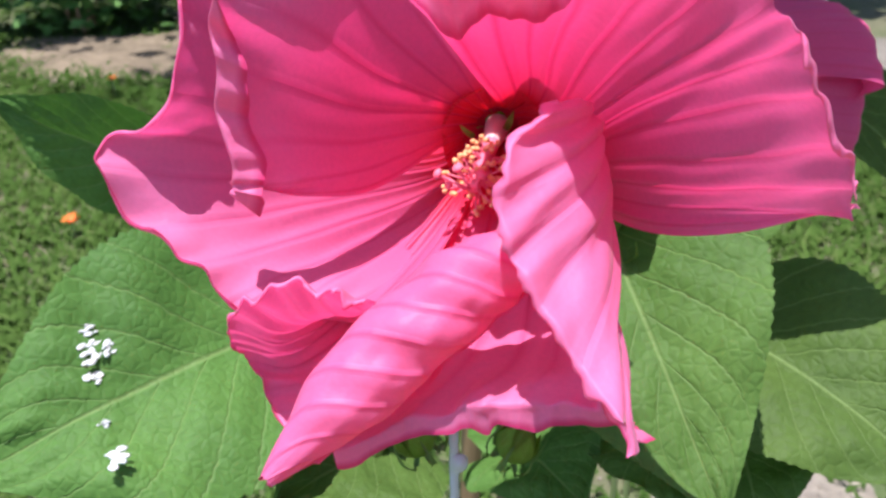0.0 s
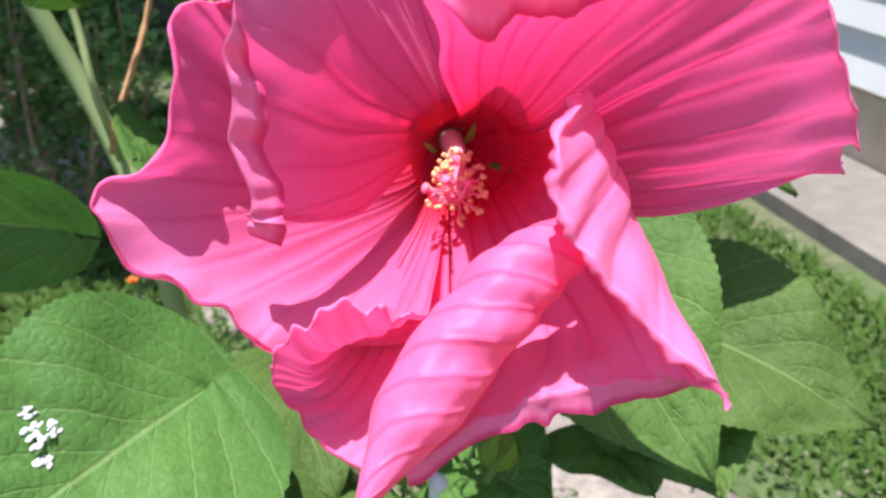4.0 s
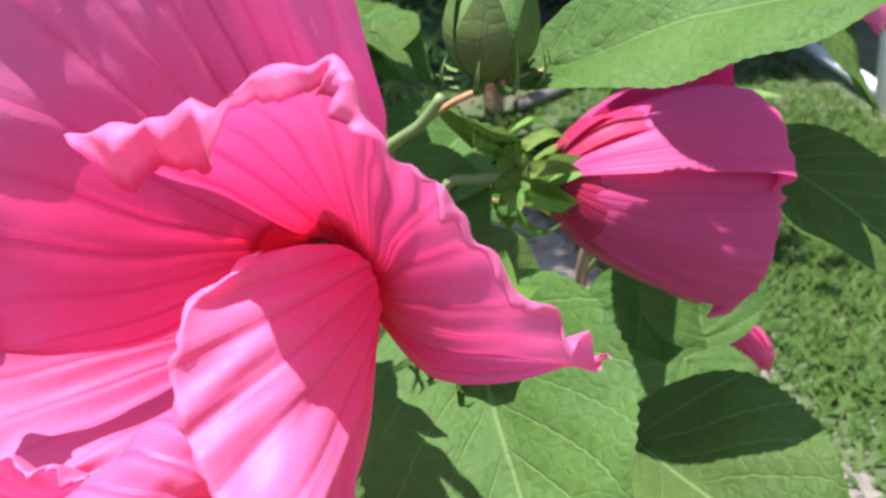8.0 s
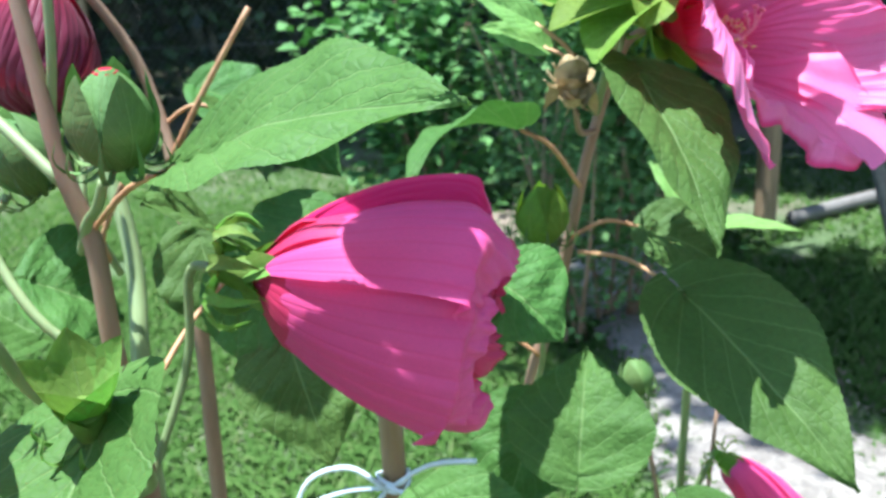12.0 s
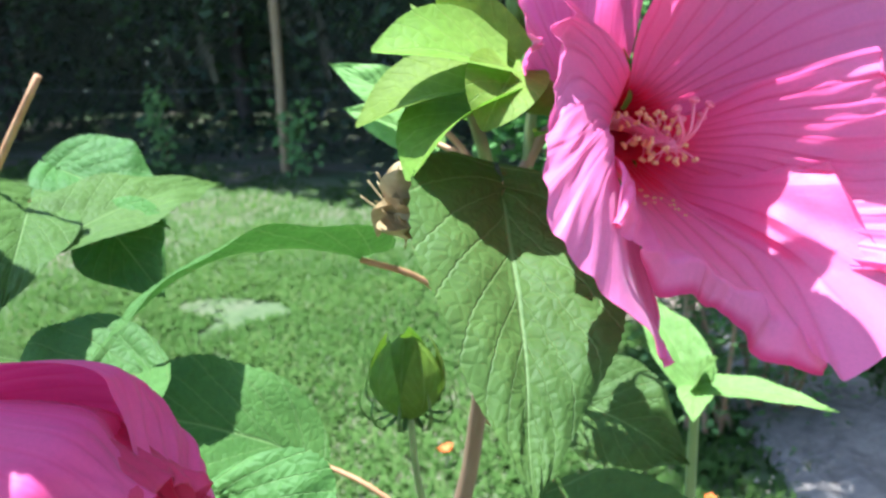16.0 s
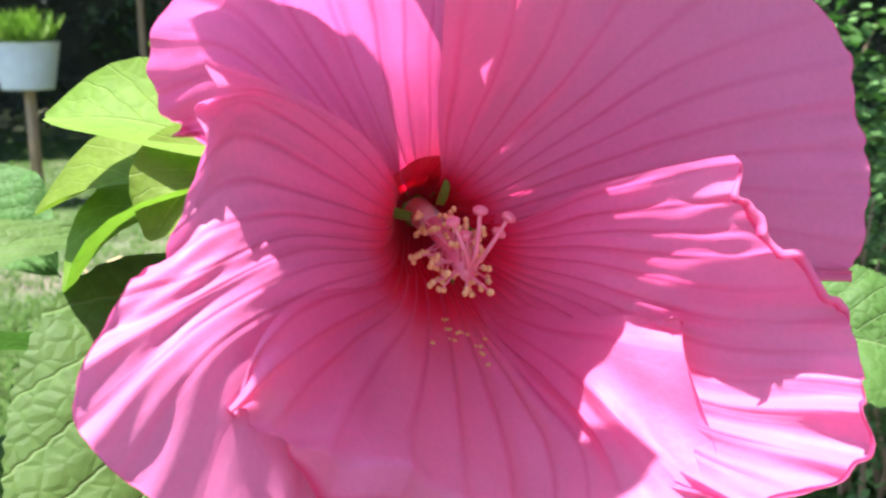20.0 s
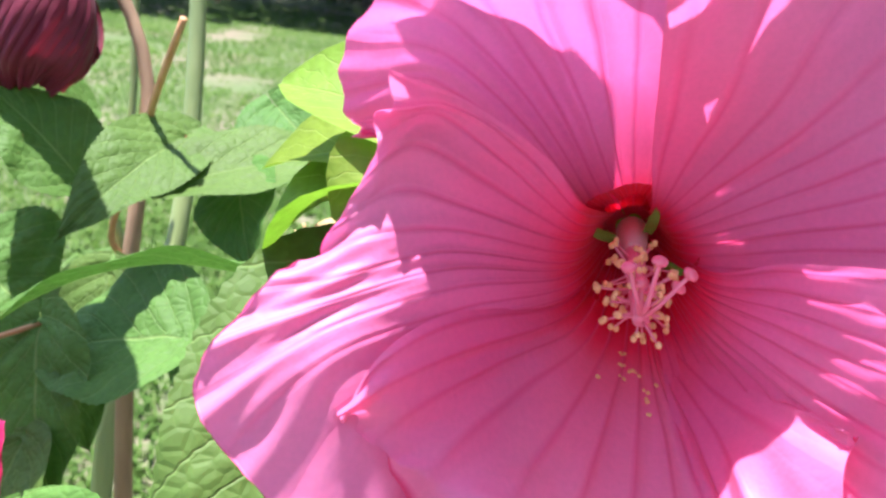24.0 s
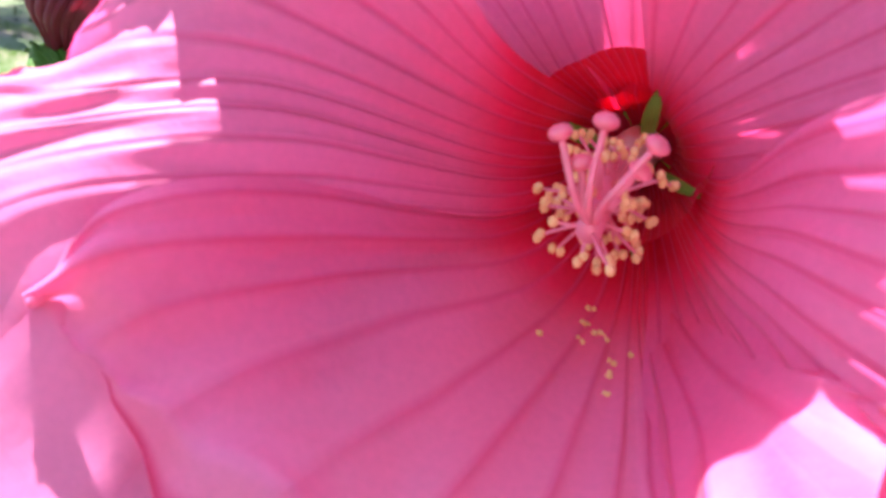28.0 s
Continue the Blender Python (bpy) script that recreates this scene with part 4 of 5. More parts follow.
def open_flower_three():
    m = flower_frame((0.225, 0.712, 0.995), (0.85, -0.5, 0.10))
    ob = thing("hibiscus_flower", "wide open soft pink hibiscus flower with veins and crimson throat", "flower", "hibiscus flowers")
    rails_p = [
    [(-1.4, -1.7, 3.0), (-3.4, -2.0, 6.4), (-3.9, -5.5, 8.2), (-4.3, -7.4, 9.8)],
    [(-1.5, -1.3, 3.2), (-3.7, -1.4, 7.0), (-5.8, -2.4, 9.8), (-7.0, -4.5, 10.8)],
    [(-1.7, -0.8, 3.4), (-4.1, -0.5, 7.3), (-6.5, -1.3, 9.6), (-8.5, -2.6, 10.8)],
    [(-1.7, -0.4, 3.6), (-4.3, 0.2, 7.1), (-6.2, -0.3, 8.7), (-7.7, -0.7, 9.4)],
    [(-1.7, 0.2, 4.0), (-4.1, 1.1, 6.6), (-5.5, 1.4, 7.6), (-6.7, 0.5, 8.2)],
    [(-1.6, 0.7, 4.3), (-3.5, 2.2, 6.3), (-5.1, 3.1, 7.0), (-6.1, 2.5, 7.8)],
    [(-1.5, 1.3, 4.7), (-2.4, 2.4, 5.8), (-4.1, 3.4, 6.6), (-5.8, 4.0, 8.0)],
]
    rails_q = [
    [(-1.6, 0.3, 1.0), (-3.9, 1.9, 3.0), (-5.5, 2.6, 5.0), (-6.5, 2.6, 7.5)],
    [(-1.4, 0.6, 1.0), (-3.7, 2.8, 3.0), (-5.6, 4.1, 5.0), (-7.0, 3.8, 7.5)],
    [(-1.1, 0.8, 1.0), (-3.1, 3.5, 3.0), (-4.7, 5.2, 5.3), (-6.3, 6.1, 7.7)],
    [(-0.6, 1.1, 1.0), (-1.9, 3.7, 3.1), (-3.1, 5.9, 5.9), (-3.9, 8.0, 8.8)],
    [(-0.2, 1.3, 1.0), (-0.7, 4.1, 2.0), (-1.0, 6.5, 4.3), (-1.3, 8.7, 7.2)],
    [(0.5, 1.5, 0.8), (0.7, 4.4, 1.6), (0.8, 6.6, 2.0), (0.8, 8.3, 2.6)],
    [(1.2, 1.6, 0.6), (2.0, 4.5, 1.0), (2.5, 6.8, 1.4), (2.7, 8.3, 1.8)],
]
    rails_r = [
    [(0.3, 1.1, 2.0), (-0.0, 2.8, 3.2), (-0.2, 4.4, 4.9), (-0.5, 7.0, 7.7)],
    [(0.6, 1.1, 2.2), (1.4, 2.9, 3.4), (2.1, 4.8, 4.7), (2.6, 8.0, 6.9)],
    [(0.9, 0.9, 2.4), (2.7, 2.7, 3.6), (4.4, 4.6, 4.8), (6.3, 7.5, 6.6)],
    [(1.2, 0.6, 2.5), (3.7, 2.2, 3.8), (6.3, 3.8, 5.0), (9.9, 5.0, 5.8)],
    [(1.5, 0.3, 2.5), (4.3, 1.4, 3.8), (7.4, 2.3, 5.0), (10.8, 2.8, 5.8)],
    [(1.7, -0.2, 2.3), (4.5, 0.4, 3.7), (7.6, 0.7, 4.9), (11.2, 0.5, 5.8)],
    [(1.7, -0.7, 2.2), (4.5, -0.6, 3.5), (7.6, -1.0, 4.8), (11.0, -1.7, 5.6)],
]
    rails_s = [
    [(2.0, -0.2, 3.0), (3.0, 0.8, 6.0), (4.1, 1.4, 8.0), (5.2, 1.7, 9.6)],
    [(2.0, -0.6, 3.0), (3.3, -0.0, 6.0), (4.7, 0.3, 8.0), (5.7, 0.5, 9.6)],
    [(2.0, -0.9, 3.0), (3.3, -0.7, 6.2), (5.3, -0.9, 8.0), (7.0, -0.8, 9.8)],
    [(2.0, -1.3, 3.0), (3.4, -1.6, 6.0), (5.9, -2.4, 7.6), (8.1, -2.2, 9.8)],
    [(1.9, -1.6, 3.0), (3.3, -2.3, 5.6), (5.3, -3.6, 8.2), (7.5, -3.3, 11.0)],
    [(1.8, -1.9, 2.8), (3.1, -3.0, 5.2), (4.7, -4.5, 8.6), (6.8, -4.6, 12.0)],
    [(1.5, -2.2, 2.5), (2.6, -3.5, 4.8), (3.8, -5.1, 8.0), (5.0, -5.8, 11.0)],
]
    rails_t = [
    [(-1.4, -1.8, 3.6), (-3.4, -2.0, 7.3), (-4.7, -2.3, 9.4), (-5.7, -3.0, 9.9)],
    [(-0.9, -2.3, 3.0), (-2.6, -2.8, 6.4), (-3.8, -3.4, 8.6), (-4.4, -4.0, 9.4)],
    [(-0.3, -2.7, 2.7), (-1.1, -3.9, 5.6), (-1.7, -4.4, 7.6), (-2.0, -4.7, 9.1)],
    [(0.4, -2.8, 2.6), (0.2, -4.4, 5.3), (0.0, -5.3, 7.3), (-0.3, -6.0, 9.0)],
    [(0.8, -2.8, 2.6), (1.4, -4.4, 5.2), (1.6, -5.8, 7.4), (0.6, -7.2, 10.2)],
    [(1.0, -2.8, 2.6), (2.0, -4.2, 5.2), (2.6, -5.6, 8.0), (0.4, -8.2, 12.6)],
    [(1.2, -2.7, 2.6), (2.4, -3.7, 5.6), (3.2, -4.8, 8.0), (4.5, -7.1, 11.0)],
    [(1.5, -2.4, 2.6), (2.7, -2.8, 4.8), (3.7, -2.7, 6.5), (4.8, -2.5, 7.9)],
]
    petal("petal", rails_p, m, PETAL_SOFT, ob, 13, lap=(12, 0), pleat=0.06, rolls=((-0.1, 1.1, 0.07, 70),))
    petal("petal", rails_q, m, PETAL_SOFT, ob, 14, lap=(10, 0), rolls=((-0.1, 1.1, 0.07, 50),))
    petal("petal", rails_r, m, PETAL_SOFT, ob, 15, lap=(0, -10), rolls=((-0.1, 1.1, 0.07, 60),))
    petal("petal", rails_s, m, PETAL_SOFT, ob, 16, lap=(0, -14), ruffle=0.35, rolls=((0.0, 0.45, 0.14, 190), (0.5, 1.1, 0.12, 140)))
    petal("petal", rails_t, m, PETAL_SOFT, ob, 17, lap=(-14, 12), ruffle=0.25, rolls=((0.2, 0.64, -0.3, 72, 1.0), (0.66, 1.1, 0.10, 90)))
    throat(m, ob, PETAL_SOFT, 2, 0.25)
    slit_sepals(m, ob, (((0.34, 0.3, 1.5), (0.52, 1.22, 2.0), 0.30), ((-0.5, -0.02, 1.5), (-1.52, 0.3, 1.9), 0.30), ((0.75, -0.4, 1.5), (1.7, -0.62, 2.1), 0.24), ((0.5, -1.5, 1.4), (0.62, -2.0, 1.9), 0.2)))
    column(m, ob, (0.33, -1.25), 9, 5.0)
    calyx(tuple(m @ Vector((0, 0, -0.010))), tuple(m.to_3x3() @ Vector((0, 0, 1))), ob, 0.036, 0.026, 0.28)
    grains = random.Random(12)
    for p in ((0.2522, 0.6975, 0.9691), (0.2549, 0.6965, 0.9673), (0.2588, 0.6986, 0.9663), (0.2636, 0.698, 0.9641), (0.2636, 0.7027, 0.9652), (0.2665, 0.6975, 0.9628), (0.2582, 0.6949, 0.9653), (0.2647, 0.6799, 0.9633), (0.2706, 0.6963, 0.961), (0.2566, 0.6977, 0.9665), (0.2576, 0.6874, 0.9661)):
        for k in range(3):
            q = Vector(p) + Vector((grains.gauss(0, 0.0006) + 0.0002, grains.gauss(0, 0.0006), 0.0004))
            mesh_ob("pollen_grain", *ball_data(q, (grains.uniform(0.0003, 0.0006),) * 3, 4, 6), POLLEN, ob)


open_flower_three()


def closed_flower():
    """A half-closed bloom: petals wrapped round one another into a bell."""
    o, end = Vector((0.096, 0.446, 0.914)), Vector((0.203, 0.502, 0.885))
    ax = (end - o)
    m = flower_frame(o, ax)
    ob = thing("hibiscus_flower", "half-closed magenta hibiscus flower with overlapping folded petals", "flower", "hibiscus flowers")
    L = ax.length * 95
    for k in range(9):
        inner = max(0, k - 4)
        a0 = k * 2 * math.pi / 5 + 0.5 + 0.7 * inner
        rails = []
        for j in range(6):
            a = a0 + (j / 5 - 0.5) * 2.1
            rail = []
            for q in (0.20, 0.48, 0.76, 0.93, 1.0):
                r = (0.9 + 4.5 * math.sin(1.75 * min(q, 0.85) ** 0.9)) * (1.0 if q < 0.9 else 0.95 if q < 0.95 else 0.70 + 0.09 * (k % 3)) * (0.78 + 0.085 * j) * (1 - 0.17 * inner if q > 0.3 else 1.0)
                e = 1.0 - 0.14 * (abs(j - 2.5) / 2.5) ** 2 - 0.12 * ((k * 2) % 5) / 4 + 0.03 * math.sin(4.1 * j + 2.3 * k) if q > 0.9 else 1.0
                off = max(0.0, q - 0.7) / 0.3
                rail.append((r * math.cos(a) * 0.92 + 0.5 * off, r * math.sin(a) * 0.95 - 1.1 * off, L * q * e))
            rails.append(rail)
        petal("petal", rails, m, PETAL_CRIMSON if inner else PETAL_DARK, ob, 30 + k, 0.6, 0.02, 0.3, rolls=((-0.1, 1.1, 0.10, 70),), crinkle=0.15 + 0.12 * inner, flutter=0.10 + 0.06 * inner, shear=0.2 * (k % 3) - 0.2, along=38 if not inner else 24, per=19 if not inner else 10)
    calyx(tuple(m @ Vector((0, 0, -0.004))), tuple(ax), ob, 0.040, 0.034, 0.80, material=CALYX, size=1.25, bract=0.0058)


closed_flower()


# ---- leaves and stems ----
LEAVES = thing("hibiscus_plant", "tall hibiscus plant with broad green leaves on woody stems", "plant")


def leaf_data(base, tip, width, normal, sag, n=60, m=17, seed=0, fullest=0.62):
    base, tip, normal = Vector(base), Vector(tip), Vector(normal)
    d = tip - base
    L = d.length
    d.normalize()
    side = d.cross(normal).normalized()
    up = side.cross(d)
    v, uv = [], []
    rnd = random.Random(seed)
    ph = rnd.uniform(0, 6)
    for i in range(n):
        t = i / (n - 1)
        w = (math.sin(math.pi * min(1, t * 1.02) ** fullest) ** 0.85) * (1 - 0.18 * t) if 0 < i < n - 1 else 0.02
        w *= 1 + 0.012 * ((i % 2) * 2 - 1) + 0.02 * noise.noise((t * 5, ph, 0))
        bend = sag * L * (t * (1 - t) * 2.0)
        for k in range(m):
            s = k / (m - 1) * 2 - 1
            fold = 0.10 * abs(s) * w * width
            back = 0.15 * L * (abs(s) ** 2) * max(0, 0.25 - t) / 0.25
            ripple = 0.018 * width * math.sin(9 * t * 2 + ph + 3 * abs(s)) * abs(s) + 0.03 * width * noise.noise((s * 2, t * 4, ph))
            cell = abs(((t - 0.75 * (abs(s) / 2) ** 0.8) * 6.5) % 1.0 - 0.5)
            quilt = 0.075 * width * cell * min(1.0, abs(s) * 4) * (1 - abs(s) ** 3)
            v.append(base + d * (L * t - back) + side * (s * w * width / 2) + up * (fold + bend + ripple + quilt))
            uv.append((s * 0.5 + 0.5, t))
    return v, sheet_faces(n, m), uv


leaf_count = 0


def leaf(base, tip, width, normal, sag=0.15, material=None, stalk=None, fullest=0.62):
    global leaf_count
    leaf_count += 1
    v, f, uv = leaf_data(base, tip, width, normal, sag, seed=leaf_count, fullest=fullest)
    ob = mesh_ob("leaf", v, f, material or LEAF, LEAVES, "", uv)
    if stalk:
        b = Vector(base)
        s = Vector(stalk)
        tube("petiole", [tuple(s), tuple((s + b) / 2 + Vector((0, 0, 0.008))), tuple(b)], [0.0016, 0.0013], STEM_RUST, ob, 6)
    return ob


leaf((-0.082, 0.392, 0.807), (-0.188, 0.295, 0.797), 0.135, (0.22, -0.61, 0.76), 0.1)
leaf((-0.136, 0.466, 0.86), (-0.229, 0.479, 0.892), 0.075, (0.0, -0.97, -0.26), 0.12)
leaf((0.065, 0.386, 0.875), (0.103, 0.274, 0.797), 0.115, (-0.25, -0.54, 0.8), 0.1, stalk=(0.026, 0.43, 0.84))
leaf((0.133, 0.401, 0.806), (0.21, 0.315, 0.774), 0.11, (-0.2, -0.43, 0.88), 0.15, stalk=(0.035, 0.44, 0.76))
leaf((0.113, 0.569, 0.735), (0.19, 0.548, 0.679), 0.09, (-0.05, -0.47, 0.88), 0.15, stalk=(0.032, 0.44, 0.6))
leaf((0.219, 0.813, 0.613), (0.287, 0.772, 0.534), 0.085, (-0.1, -0.48, 0.87), 0.15, stalk=(0.206, 0.86, 0.5))
leaf((0.103, 0.408, 0.970), (0.234, 0.375, 0.998), 0.078, (0.14, -0.52, 0.85), 0.12, stalk=(0.024, 0.428, 0.928), fullest=0.82)
leaf((0.222, 0.645, 0.974), (0.277, 0.569, 0.896), 0.084, (0.78, -0.48, 0.40), 0.10, stalk=(0.186, 0.70, 0.955), fullest=0.52)
leaf((0.246, 0.656, 0.846), (0.345, 0.590, 0.772), 0.094, (0.22, -0.58, 0.78), 0.08, stalk=(0.166, 0.716, 0.85))
leaf((0.153, 0.646, 0.943), (0.133, 0.53, 0.93), 0.05, (-0.38, -0.05, 0.92), 0.32, stalk=(0.170, 0.708, 0.896))
leaf((0.002, 0.604, 0.942), (-0.008, 0.72, 0.952), 0.06, (0.31, -0.31, 0.9), 0.15)
leaf((0.06, 0.692, 0.818), (-0.017, 0.597, 0.863), 0.085, (0.48, -0.28, 0.83), 0.15, stalk=(0.135, 0.722, 0.77))
leaf((0.207, 0.728, 0.865), (0.257, 0.739, 0.839), 0.06, (0.2, -0.53, 0.82), 0.15, stalk=(0.16, 0.716, 0.86))
leaf((0.271, 0.868, 0.934), (0.323, 0.908, 0.918), 0.07, (0.22, -0.55, 0.8), 0.15)
leaf((-0.03, 0.616, 0.959), (0.037, 0.555, 0.928), 0.05, (0.6, -0.04, 0.8), 0.15, stalk=(-0.068, 0.60, 0.95))
leaf((-0.146, 0.572, 0.948), (-0.127, 0.511, 0.962), 0.05, (0.5, 0.01, 0.87), 0.15)
leaf((0.019, 0.549, 0.884), (0.064, 0.554, 0.809), 0.08, (0.22, -0.62, 0.75), 0.15, stalk=(0.026, 0.432, 0.83))
leaf((0.048, 0.542, 0.842), (0.084, 0.519, 0.78), 0.075, (0.16, -0.49, 0.86), 0.15)
leaf((-0.036, 0.582, 0.887), (-0.007, 0.568, 0.819), 0.07, (0.25, -0.51, 0.82), 0.15)
leaf((0.023, 0.418, 0.819), (0.014, 0.41, 0.854), 0.05, (0.25, -0.43, 0.87), 0.15)
leaf((-0.103, 0.509, 0.875), (-0.075, 0.548, 0.839), 0.1, (0.31, -0.35, 0.88), 0.15)
leaf((0.195, 0.606, 0.75), (0.187, 0.657, 0.807), 0.09, (0.2, -0.6, 0.78), 0.15)
leaf((-0.006, 0.64, 0.947), (0.036, 0.639, 0.913), 0.05, (0.08, -0.63, 0.77), 0.15)
leaf((-0.09, 0.672, 0.964), (-0.034, 0.701, 0.929), 0.07, (0.27, -0.44, 0.85), 0.15)
leaf((-0.047, 0.457, 0.778), (-0.031, 0.373, 0.746), 0.09, (-0.04, -0.47, 0.88), 0.15)
leaf((-0.192, 0.59, 0.801), (-0.236, 0.568, 0.828), 0.1, (0.05, -0.2, 0.98), 0.15)
leaf((-0.068, 0.566, 0.928), (-0.092, 0.522, 0.97), 0.06, (0.01, -0.51, 0.86), 0.15)
leaf((0.14, 0.387, 0.758), (0.134, 0.314, 0.753), 0.09, (-0.25, -0.39, 0.89), 0.15)
leaf((-0.023, 0.392, 0.741), (-0.074, 0.332, 0.755), 0.09, (0.05, -0.34, 0.94), 0.15)
leaf((0.163, 0.641, 0.773), (0.149, 0.603, 0.711), 0.08, (0.09, -0.49, 0.86), 0.15)
leaf((0.067, 0.465, 0.924), (0.065, 0.421, 0.949), 0.06, (0.39, -0.27, 0.88), 0.15)
leaf((0.172, 0.546, 0.886), (0.205, 0.55, 0.853), 0.07, (0.29, -0.46, 0.84), 0.15)
leaf((0.054, 0.608, 0.889), (0.009, 0.545, 0.86), 0.09, (0.43, -0.02, 0.9), 0.15)
leaf((0.004, 0.548, 0.87), (0.029, 0.569, 0.822), 0.05, (0.52, -0.0, 0.85), 0.15)
leaf((-0.033, 0.405, 0.73), (-0.063, 0.347, 0.742), 0.08, (0.05, -0.42, 0.91), 0.15)
leaf((0.04, 0.403, 0.729), (0.065, 0.345, 0.742), 0.08, (-0.06, -0.42, 0.91), 0.15)
leaf((0.107, 0.393, 0.746), (0.107, 0.329, 0.752), 0.08, (-0.18, -0.4, 0.9), 0.15)
leaf((0.04, 0.451, 0.711), (0.048, 0.39, 0.719), 0.06, (-0.09, -0.43, 0.9), 0.15)
leaf((0.12, 0.482, 0.731), (0.196, 0.467, 0.725), 0.06, (-0.07, -0.45, 0.89), 0.15)

# pale young leaves beside the open calyx
leaf((0.150, 0.702, 0.985), (0.1135, 0.686, 1.0), 0.024, (0.1, -0.75, 0.65), 0.1, SPRIG, stalk=(0.186, 0.706, 0.95))
leaf((0.148, 0.694, 1.0), (0.112, 0.680, 1.020), 0.022, (0.0, -0.75, 0.65), 0.1, SPRIG, stalk=(0.186, 0.706, 0.95))
# upper leaves out of view, added and placed to shade what is below them
leaf((0.265, 0.634, 1.150), (0.335, 0.587, 1.158), 0.078, (0.0, 0.05, 1.0), 0.1, stalk=(0.222, 0.716, 1.11))
leaf((0.250, 0.708, 1.138), (0.322, 0.797, 1.135), 0.065, (0.0, 0.05, 1.0), 0.1, stalk=(0.222, 0.716, 1.11))
leaf((0.252, 0.710, 1.144), (0.352, 0.708, 1.146), 0.027, (0.0, 0.05, 1.0), 0.1, stalk=(0.222, 0.716, 1.11))
leaf((0.122, 0.464, 1.105), (0.217, 0.500, 1.102), 0.082, (0.0, 0.05, 1.0), 0.1, stalk=(0.012, 0.418, 1.09))
leaf((0.130, 0.434, 1.102), (0.190, 0.426, 1.100), 0.050, (0.0, 0.05, 1.0), 0.1, stalk=(0.012, 0.418, 1.09))
leaf((-0.022, 0.490, 1.150), (0.050, 0.556, 1.150), 0.085, (0.0, 0.05, 1.0), 0.1, stalk=(0.012, 0.418, 1.13))
leaf((0.256, 0.640, 1.146), (0.300, 0.676, 1.147), 0.040, (0.0, 0.05, 1.0), 0.1, stalk=(0.222, 0.716, 1.11))
leaf((0.246, 0.676, 1.144), (0.277, 0.690, 1.145), 0.022, (0.0, 0.05, 1.0), 0.1, stalk=(0.222, 0.716, 1.11))
leaf((0.208, 0.676, 1.140), (0.234, 0.616, 1.142), 0.035, (0.0, 0.05, 1.0), 0.1, stalk=(0.222, 0.716, 1.11))


def stem(points, radii, material=None):
    return tube("stem", points, radii, material or STEM_BROWN, LEAVES)


# main stem beside the first flower, with its side branches
stem([(0.035, 0.44, -0.02), (0.036, 0.44, 0.5), (0.036, 0.432, 0.80), (0.034, 0.426, 0.878), (0.033, 0.425, 0.93), (0.026, 0.420, 0.969), (0.015, 0.42, 1.06), (0.005, 0.415, 1.16)], [0.006, 0.0055, 0.0048, 0.0044, 0.0036, 0.003])
stem([(0.020, 0.427, 0.955), (-0.02, 0.43, 0.985), (-0.07, 0.44, 1.01), (-0.12, 0.46, 1.05)], [0.003, 0.0026, 0.0022], STEM_GREEN)
stem([(0.022, 0.424, 0.985), (0.034, 0.42, 1.03), (0.036, 0.42, 1.12)], [0.0022, 0.002], STEM_GREEN)
stem([(0.023, 0.428, 0.87), (-0.004, 0.42, 0.895), (-0.03, 0.425, 0.93), (-0.03, 0.44, 0.945)], [0.0026, 0.0022], STEM_GREEN)
stem([(0.024, 0.430, 0.84), (0.012, 0.40, 0.865), (0.016, 0.375, 0.905), (0.019, 0.355, 0.922)], [0.003, 0.003, 0.0034], STEM_GREEN)
stem([(0.024, 0.432, 0.80), (0.05, 0.42, 0.82), (0.064, 0.39, 0.86), (0.067, 0.374, 0.876)], [0.0028, 0.0024], STEM_GREEN)
stem([(0.030, 0.436, 0.80), (0.045, 0.46, 0.86), (0.052, 0.462, 0.905), (0.070, 0.456, 0.912), (0.09, 0.449, 0.914)], [0.0022, 0.0024, 0.0026], STEM_GREEN)
stem([(0.024, 0.427, 0.925), (0.036, 0.42, 0.94), (0.05, 0.413, 0.95), (0.06, 0.408, 0.962)], [0.0026, 0.0022], STEM_GREEN)
# second stem, that bears the seed heads and the far open flower
stem([(0.10, 0.70, -0.02), (0.115, 0.72, 0.5), (0.122, 0.723, 0.717), (0.147, 0.726, 0.815), (0.170, 0.714, 0.902), (0.186, 0.706, 0.95), (0.20, 0.71, 0.985), (0.214, 0.717, 0.994)], [0.006, 0.0055, 0.0046, 0.0036, 0.003, 0.0028])
stem([(0.180, 0.71, 0.932), (0.182, 0.67, 0.938), (0.188, 0.640, 0.955)], [0.0022, 0.0018])
stem([(0.183, 0.70, 0.945), (0.20, 0.67, 0.98), (0.216, 0.637, 1.005)], [0.0028, 0.0024], STEM_GREEN)
stem([(0.13, 0.722, 0.745), (0.144, 0.70, 0.78), (0.150, 0.68, 0.83), (0.157, 0.668, 0.868)], [0.0019, 0.0016], STEM_GREEN)
stem([(0.195, 0.708, 0.97), (0.203, 0.708, 1.03), (0.22, 0.716, 1.12)], [0.0026, 0.0022], STEM_GREEN)
